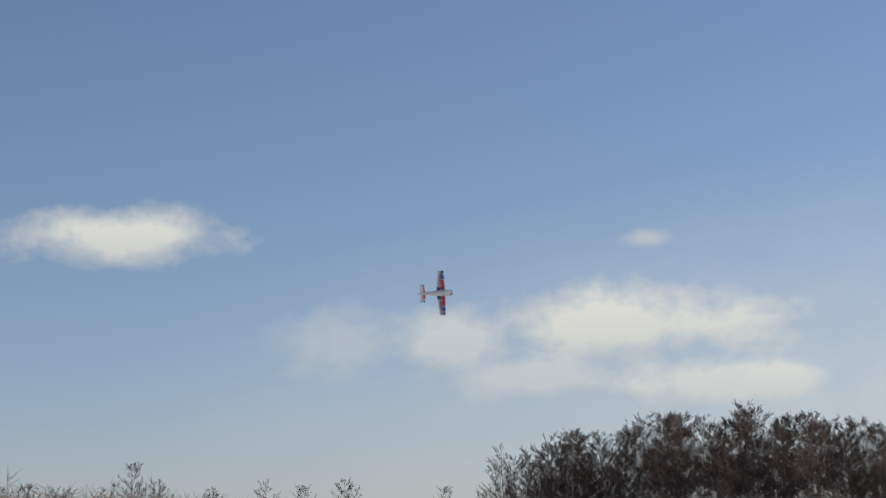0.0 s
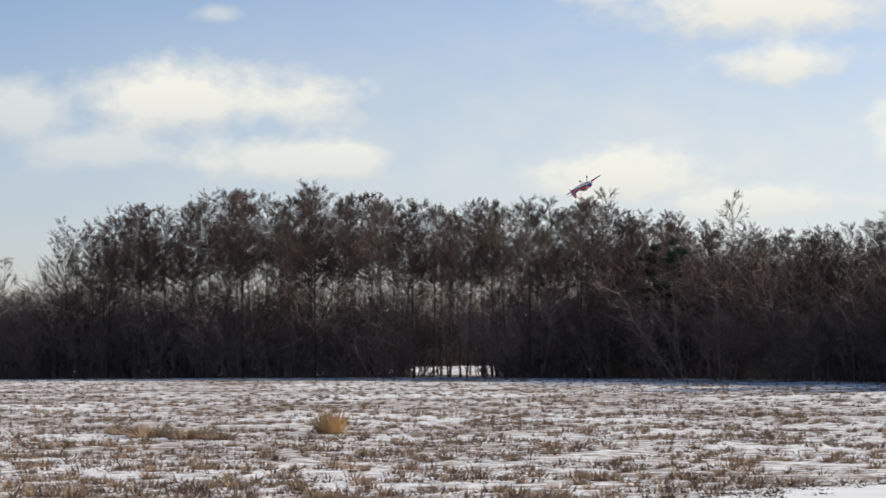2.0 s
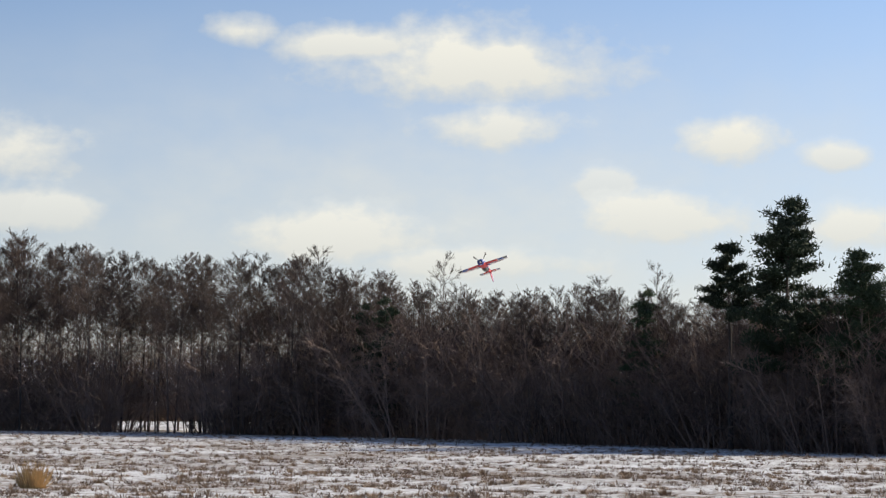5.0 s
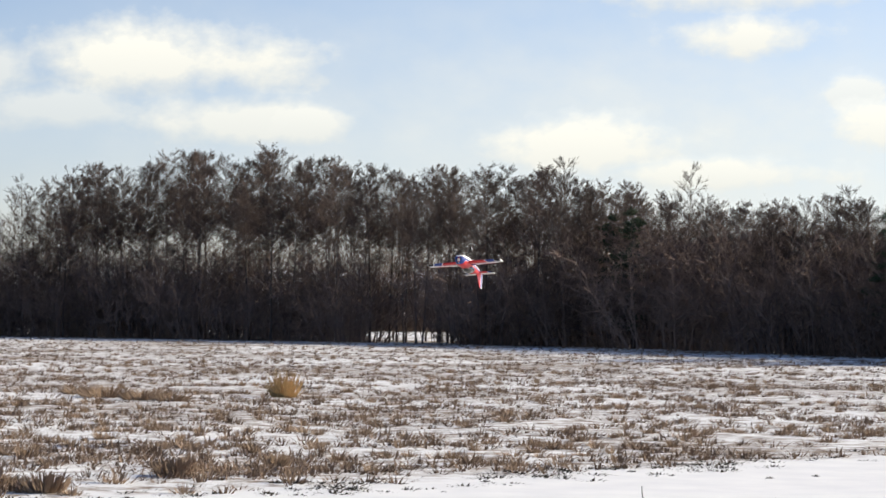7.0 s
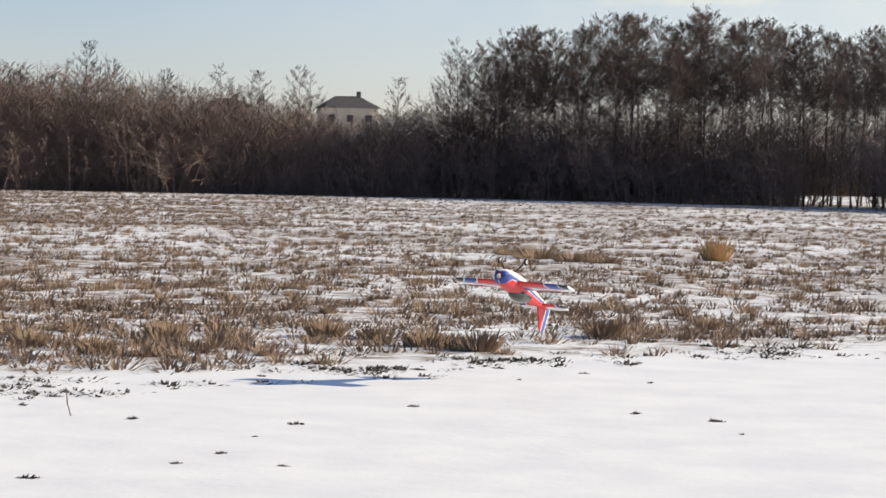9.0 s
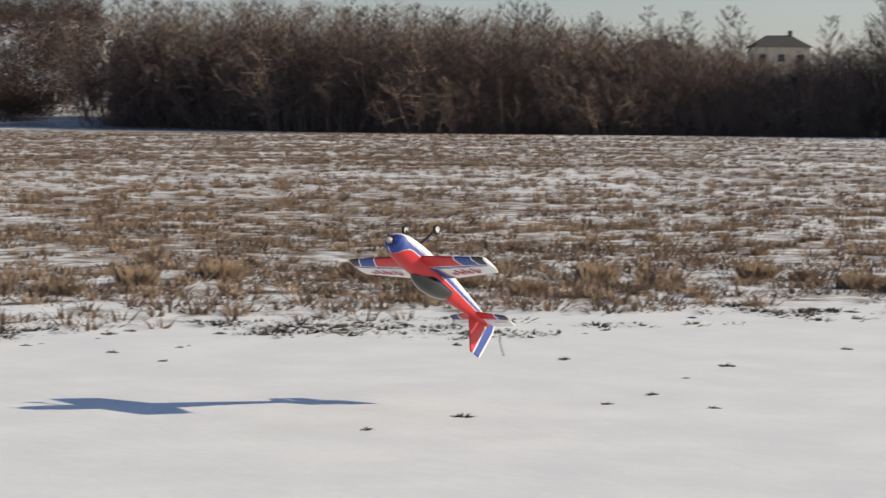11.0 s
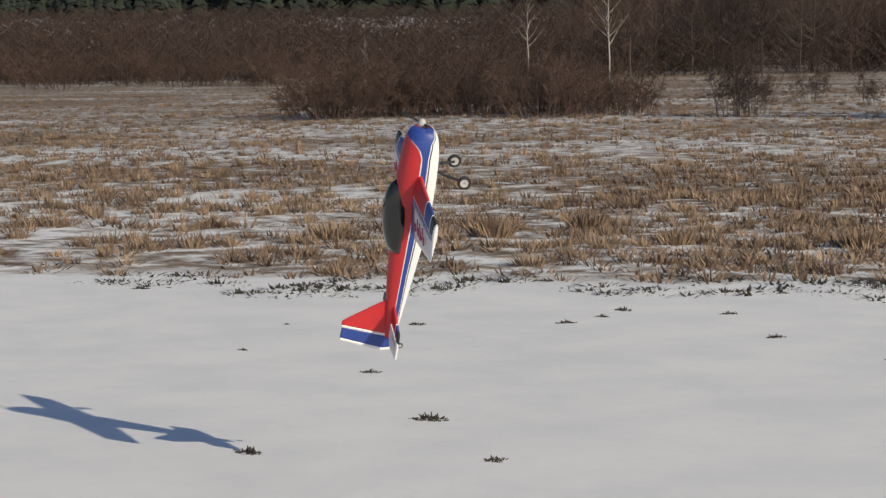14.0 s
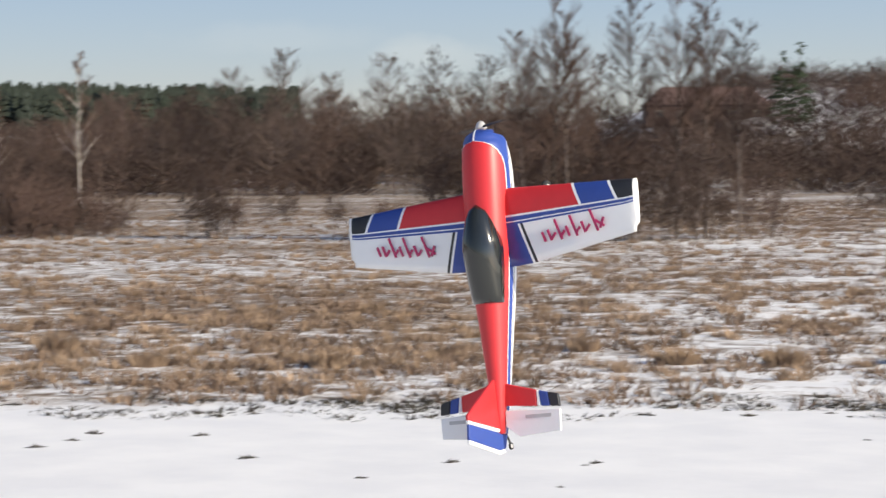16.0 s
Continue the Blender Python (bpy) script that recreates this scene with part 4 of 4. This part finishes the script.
FILMS = [RED, BLUE, WHITE, BLACK]


def loft(rings, colour_of, closed=True, caps=True, scale=AIR):
    """A skin over rings of equal length; colour_of(station, segment) gives each face's film."""
    bm = bmesh.new()
    rows = [[bm.verts.new(Vector(p) * scale) for p in ring] for ring in rings]
    n = len(rows[0])
    for i in range(len(rows) - 1):
        for k in range(n if closed else n - 1):
            f = bm.faces.new((rows[i][k], rows[i][(k + 1) % n], rows[i + 1][(k + 1) % n], rows[i + 1][k]))
            f.material_index = colour_of(i, k)
            f.smooth = True
    if caps:
        for row, i in ((rows[0], 0), (rows[-1], len(rows) - 2)):
            f = bm.faces.new(row)
            f.material_index = colour_of(i, 0)
    bmesh.ops.recalc_face_normals(bm, faces=bm.faces[:])
    return bm


def fuselage_rings():
    # station: x, top, bottom, half width
    st = [(0.462, 0.045, -0.055, 0.050), (0.455, 0.058, -0.070, 0.066), (0.44, 0.070, -0.087, 0.080), (0.42, 0.077, -0.099, 0.090), (0.405, 0.081, -0.105, 0.095), (0.395, 0.083, -0.108, 0.097), (0.38, 0.085, -0.112, 0.099),
          (0.36, 0.088, -0.117, 0.102), (0.33, 0.092, -0.122, 0.104), (0.29, 0.095, -0.127, 0.105), (0.25, 0.097, -0.130, 0.106), (0.18, 0.10, -0.134, 0.106),
          (0.10, 0.10, -0.136, 0.105), (0.0, 0.10, -0.135, 0.103), (-0.10, 0.099, -0.131, 0.098), (-0.2, 0.095, -0.124, 0.091), (-0.33, 0.085, -0.112, 0.08), (-0.46, 0.073, -0.097, 0.067),
          (-0.6, 0.060, -0.080, 0.054), (-0.75, 0.045, -0.062, 0.040), (-0.86, 0.034, -0.048, 0.029), (-0.93, 0.026, -0.040, 0.020)]
    outline = [(0.0, 1.0), (0.30, 0.985), (0.58, 0.93), (0.80, 0.82), (0.94, 0.66), (1.0, 0.53), (1.0, 0.34), (0.985, 0.285), (0.94, 0.16), (0.78, 0.06), (0.45, 0.012), (0.0, 0.0)]
    step = [0.0]
    for (a0, f0), (a1, f1) in zip(outline, outline[1:]):
        step.append(step[-1] + math.hypot(a1 - a0, (f1 - f0) * 1.9))

    def on_outline(u):
        return float(np.interp(u, step, [q[0] for q in outline])), float(np.interp(u, step, [q[1] for q in outline]))
    rings = []
    for x, top, bottom, w in st:
        # the films' borders, as lengths down the flank: the red ends in a rounded front, the belly's white in a slanted one
        red = step[5] * (math.sqrt(max(0.0, 1 - ((x - 0.28) / 0.122) ** 2)) if x > 0.28 else 1.0)
        belly = float(np.interp(x, [0.30, 0.38, 0.44, 0.462], [step[7], step[7] + 0.12, step[9], step[11]]))
        if x < -0.5:
            belly += (step[9] - step[7]) * 0.5 * min(1.0, (-0.5 - x) / 0.4)
        line = min(0.055, (belly - red) / 4)
        us = [red * k / 5 for k in range(6)] + [red + line, red + line + (belly - red - 3.2 * line) * 0.5, belly - 2.2 * line, belly - 1.2 * line, belly] + [belly + (step[-1] - belly) * k / 5 for k in range(1, 6)]
        half = [on_outline(u) for u in us]
        pts = [(x, w * a, bottom + (top - bottom) * f) for a, f in half]
        pts += [(x, -w * a, bottom + (top - bottom) * f) for a, f in half[-2:0:-1]]
        rings.append(pts)
    return rings, 16


def wing_panel(side):
    spans = [0.06, 0.105, 0.117, 0.131, 0.20, 0.28, 0.36, 0.435, 0.449, 0.52, 0.615, 0.629, 0.69, 0.742, 0.76]
    chord = [0.0, 0.01, 0.035, 0.09, 0.18, 0.28, 0.36, 0.385, 0.44, 0.455, 0.485, 0.62, 0.78, 0.9, 1.0]
    rings = []
    for y in spans:
        f = y / 0.76
        le = 0.19 - 0.045 * f
        te = -0.19 + 0.12 * f + (0.02 if y > 0.75 else 0.006 if y > 0.74 else 0.0)
        c = le - te
        th = 0.14 * c * (1 if y < 0.75 else 0.55)
        lean = 0.11 * min(1.0, max(0.0, (y - 0.06) / 0.04)) * min(1.0, max(0.0, (0.742 - y) / 0.11))

        def half_thick(u):
            return th * 5 * (0.2969 * math.sqrt(u) - 0.126 * u - 0.3516 * u ** 2 + 0.2843 * u ** 3 - 0.1015 * u ** 4) + 0.0012
        up = [(le - c * u, side * (y + lean * u), -0.02 + half_thick(u)) for u in chord]
        down = [(le - c * u, side * (y + lean * u), -0.02 - half_thick(u)) for u in chord[-1:0:-1]]
        rings.append(up + down)
    m = len(chord)

    def colour(i, k):
        u = chord[k] if k < m - 1 else chord[max(0, 2 * m - 3 - k)] if k >= m else 1.0
        y = (spans[i] + spans[i + 1]) / 2
        if y > 0.742:
            return 2
        if u < 0.36:
            return 0 if y < 0.435 else 2 if y < 0.449 else 1 if y < 0.615 else 2 if y < 0.629 else 3
        if u < 0.385:
            return 2
        if u < 0.44:
            return 1
        if u < 0.455:
            return 2
        if u < 0.485:
            return 1
        return 1 if y < 0.105 else 2 if y < 0.117 else 3 if y < 0.131 else 2
    return loft(rings, colour)


def slab(outline, thick, plane_axis="y"):
    """A thin plate with a softened rim. outline: x, z pairs (upright) or x, y pairs (lying)."""
    bm = bmesh.new()
    faces = []
    for s in (-1, 1):
        vs = [bm.verts.new(Vector((a, s * thick / 2, b) if plane_axis == "y" else (a, b, s * thick / 2)) * AIR) for a, b in outline]
        faces.append((bm.faces.new(vs if s > 0 else vs[::-1]), vs))
    (f0, v0), (f1, v1) = faces
    n = len(v0)
    for k in range(n):
        bm.faces.new((v0[k], v0[(k + 1) % n], v1[(k + 1) % n], v1[k]))
    bmesh.ops.recalc_face_normals(bm, faces=bm.faces[:])
    bmesh.ops.bevel(bm, geom=bm.edges[:], offset=thick * 0.25 * AIR, segments=1, affect="EDGES")
    return bm


def rods(p0, p1, r0, r1, sides=8):
    v, f = prisms(np.atleast_2d(p0) * AIR, np.atleast_2d(p1) * AIR, r0 * AIR, r1 * AIR, sides)
    bm = bmesh.new()
    vs = [bm.verts.new(p) for p in v]
    for q in f:
        bm.faces.new([vs[i] for i in q])
    for k in range(0, len(vs), 2 * sides):
        bm.faces.new(vs[k:k + sides][::-1]), bm.faces.new(vs[k + sides:k + 2 * sides])
    return bm


def wheel(parent, x, y, z, r, w, name="wheel"):
    def turned(profile, seg=20):
        bm = bmesh.new()
        rows = [[bm.verts.new(Vector((x + math.cos(2 * math.pi * k / seg) * a, y + b, z + math.sin(2 * math.pi * k / seg) * a)) * AIR) for a, b in profile] for k in range(seg)]
        n = len(profile)
        for k in range(seg):
            for j in range(n):
                bm.faces.new((rows[k][j], rows[k][(j + 1) % n], rows[(k + 1) % seg][(j + 1) % n], rows[(k + 1) % seg][j]))
        bmesh.ops.recalc_face_normals(bm, faces=bm.faces[:])
        return bm
    tyre = part(name, turned([(r * 0.62, -w * 0.4), (r * 0.8, -w / 2), (r * 0.96, -w * 0.3), (r, 0), (r * 0.96, w * 0.3), (r * 0.8, w / 2), (r * 0.62, w * 0.4)]), RUBBER, parent, smooth=True)
    part("hub", turned([(r * 0.1, -w * 0.3), (r * 0.6, -w * 0.38), (r * 0.6, w * 0.38), (r * 0.1, w * 0.3)]), ALLOY, tyre)
    return tyre


def aeroplane():
    plane = tagged(new("model_aeroplane"), "red, blue and white aerobatic model aeroplane with black canopy in flight", "model aeroplane")
    rings, m = fuselage_rings()
    n = len(rings[0])

    def hull_colour(i, k):
        j = k if k < m - 1 else n - 1 - k
        return (0, 0, 0, 0, 0, 2, 1, 1, 2, 3)[j] if j < 10 else 2
    part("fuselage", loft(rings, hull_colour), FILMS, plane)
    # canopy: a long blister let into the back, cut straight across behind
    can = []
    for k in range(17):
        f = k / 16
        x = 0.11 - 0.45 * f
        bulge = math.sin(math.pi * min(1.0, f ** 0.8)) ** 0.7
        back = float(np.interp(x, [-0.46, -0.33, -0.2, -0.1, 0.2], [0.073, 0.085, 0.095, 0.099, 0.10]))
        flank = float(np.interp(x, [-0.46, -0.33, -0.2, -0.1, 0.2], [0.067, 0.08, 0.091, 0.098, 0.105]))
        top = back + 0.004 * min(1, f * 8) + 0.055 * bulge
        w = flank * (0.15 + 0.83 * min(1.0, f * 2.4) ** 0.5)
        base = 0.058 - 0.032 * min(1.0, f * 1.6)
        can.append([(x, math.cos(a) * w * (1 if j not in (0, 12) else 0.99), base + math.sin(a) ** 0.85 * (top - base)) for j, a in enumerate([math.pi * q / 12 for q in range(13)])])
    part("canopy", loft(can, lambda i, k: 0), CANOPY, plane, "smoked black canopy")
    for side in (1, -1):
        wing = part("wing", wing_panel(side), FILMS, plane)
        # the maker's mark on the wing: slim slanted strokes with joining ticks on both skins
        marks = [(0.0, 0.042, 0.3), (0.024, 0.046, 0.3), (0.04, 0.03, -0.75), (0.06, 0.088, 0.3), (0.078, 0.03, -0.75), (0.098, 0.044, 0.3), (0.122, 0.09, 0.3), (0.14, 0.03, -0.75),
                 (0.162, 0.048, 0.3), (0.18, 0.03, -0.75), (0.205, 0.092, 0.3), (0.228, 0.046, 0.95), (0.236, 0.046, -0.45)]
        for du, tall, tilt in marks:
            y0 = side * (0.29 + du * 1.25) if side < 0 else side * (0.59 - du * 1.25)
            for z in (0.0055, -0.0455):
                bm = box(tall * 1.12 * AIR, 0.0115 * AIR, 0.004 * AIR)
                bmesh.ops.transform(bm, matrix=Matrix.Translation(Vector((-0.068 + tall * 0.4 + 0.10 * (abs(y0) - 0.42), y0, z)) * AIR) @ Matrix.Rotation(tilt, 4, "Z") @ Matrix.Rotation(-0.13 if z > 0 else 0.13, 4, "Y"), verts=bm.verts[:])
                part("lettering_bar", bm, SCRIPT, wing)
        tail = part("stabiliser", slab([(-0.70, side * 0.02), (-0.745, side * 0.195), (-0.818, side * 0.195), (-0.805, side * 0.02)], 0.016, "z"), RED, plane)
        part("trim_stripe", slab([(-0.745, side * 0.196), (-0.748, side * 0.206), (-0.819, side * 0.216), (-0.818, side * 0.196)], 0.0162, "z"), WHITE, tail)
        part("blue_panel", slab([(-0.748, side * 0.207), (-0.758, side * 0.252), (-0.822, side * 0.262), (-0.819, side * 0.217)], 0.016, "z"), BLUE, tail)
        part("tip", slab([(-0.758, side * 0.253), (-0.770, side * 0.305), (-0.825, side * 0.312), (-0.822, side * 0.263)], 0.016, "z"), BLACK, tail)
        flap = part("elevator", slab([(-0.826, side * 0.03), (-0.838, side * 0.312), (-0.935, side * 0.308), (-0.95, side * 0.10), (-0.90, side * 0.03)], 0.013, "z"), WHITE, plane)
        for z in (0.0072, -0.0072):
            part("lettering_bar", box(0.016 * AIR, 0.13 * AIR, 0.002 * AIR, -0.862 * AIR, side * 0.20 * AIR, z * AIR), ALLOY, flap)
        leg = part("undercarriage_leg", rods([(0.20, side * 0.045, -0.12), (0.195, side * 0.10, -0.175)], [(0.195, side * 0.10, -0.175), (0.19, side * 0.16, -0.268)], 0.011, 0.008), CARBON, plane)
        wheel(plane, 0.19, side * 0.175, -0.27, 0.042, 0.026)
        part("cooling_inlet", rods([(0.458, side * 0.03, -0.012)], [(0.468, side * 0.03, -0.012)], 0.018, 0.017, 12), BLACK, plane)
    fin = part("fin", slab([(-0.68, 0.045), (-0.80, 0.235), (-0.845, 0.300), (-0.868, 0.300), (-0.905, 0.04), (-0.905, 0.0)], 0.018), RED, plane)
    part("trim_stripe", slab([(-0.868, 0.302), (-0.884, 0.302), (-0.922, 0.04), (-0.922, -0.01), (-0.905, -0.01), (-0.905, 0.04)], 0.0185), WHITE, fin)
    rudder = part("rudder", slab([(-0.884, 0.295), (-0.955, 0.300), (-1.005, 0.03), (-0.995, -0.025), (-0.935, -0.045), (-0.922, 0.04)], 0.016), BLUE, plane)
    part("trim_stripe", slab([(-0.955, 0.300), (-0.973, 0.300), (-1.024, 0.03), (-1.012, -0.03), (-0.995, -0.025), (-1.005, 0.03)], 0.0165), WHITE, rudder)
    part("tail_strut", rods([(-0.92, 0, -0.035)], [(-0.975, 0, -0.078)], 0.005, 0.005), CARBON, plane)
    wheel(plane, -0.985, 0, -0.082, 0.017, 0.012, "tail_wheel")
    cone = [[(0.462 + 0.045 * f, math.cos(a) * 0.028 * math.sqrt(max(0.02, 1 - f * f)), math.sin(a) * 0.028 * math.sqrt(max(0.02, 1 - f * f))) for a in [2 * math.pi * j / 16 for j in range(16)]] for f in (0, 0.3, 0.55, 0.75, 0.9, 0.98)]
    part("spinner", loft(cone, lambda i, k: 0), ALLOY, plane)
    prop = part("propeller", rods([(0, 0, -0.012), (0, 0, 0.012)], [(0, 0.012, -0.19), (0, -0.012, 0.19)], 0.007, 0.003, 5), CARBON, plane)
    prop.location = (0.478 * AIR, 0, 0)
    return plane, prop


plane, prop = aeroplane()


def turn_of(q):
    w, x, y, z = q
    return Matrix(((1 - 2 * (y * y + z * z), 2 * (x * y - w * z), 2 * (x * z + w * y), 0), (2 * (x * y + w * z), 1 - 2 * (x * x + z * z), 2 * (y * z - w * x), 0),
                   (2 * (x * z - w * y), 2 * (y * z + w * x), 1 - 2 * (x * x + y * y), 0), (0, 0, 0, 1)))


def motions():
    rows = [(t, Matrix.Translation(p) @ turn_of(q)) for t, p, q in FLIGHT]
    walk(plane, rows)
    # the airscrew turns steadily on its shaft
    walk(prop, [(k / FPS, Matrix.Translation((0.478 * AIR, 0, 0)) @ Matrix.Rotation(radians(77 * k), 4, "X")) for k in range(481)])


motions()
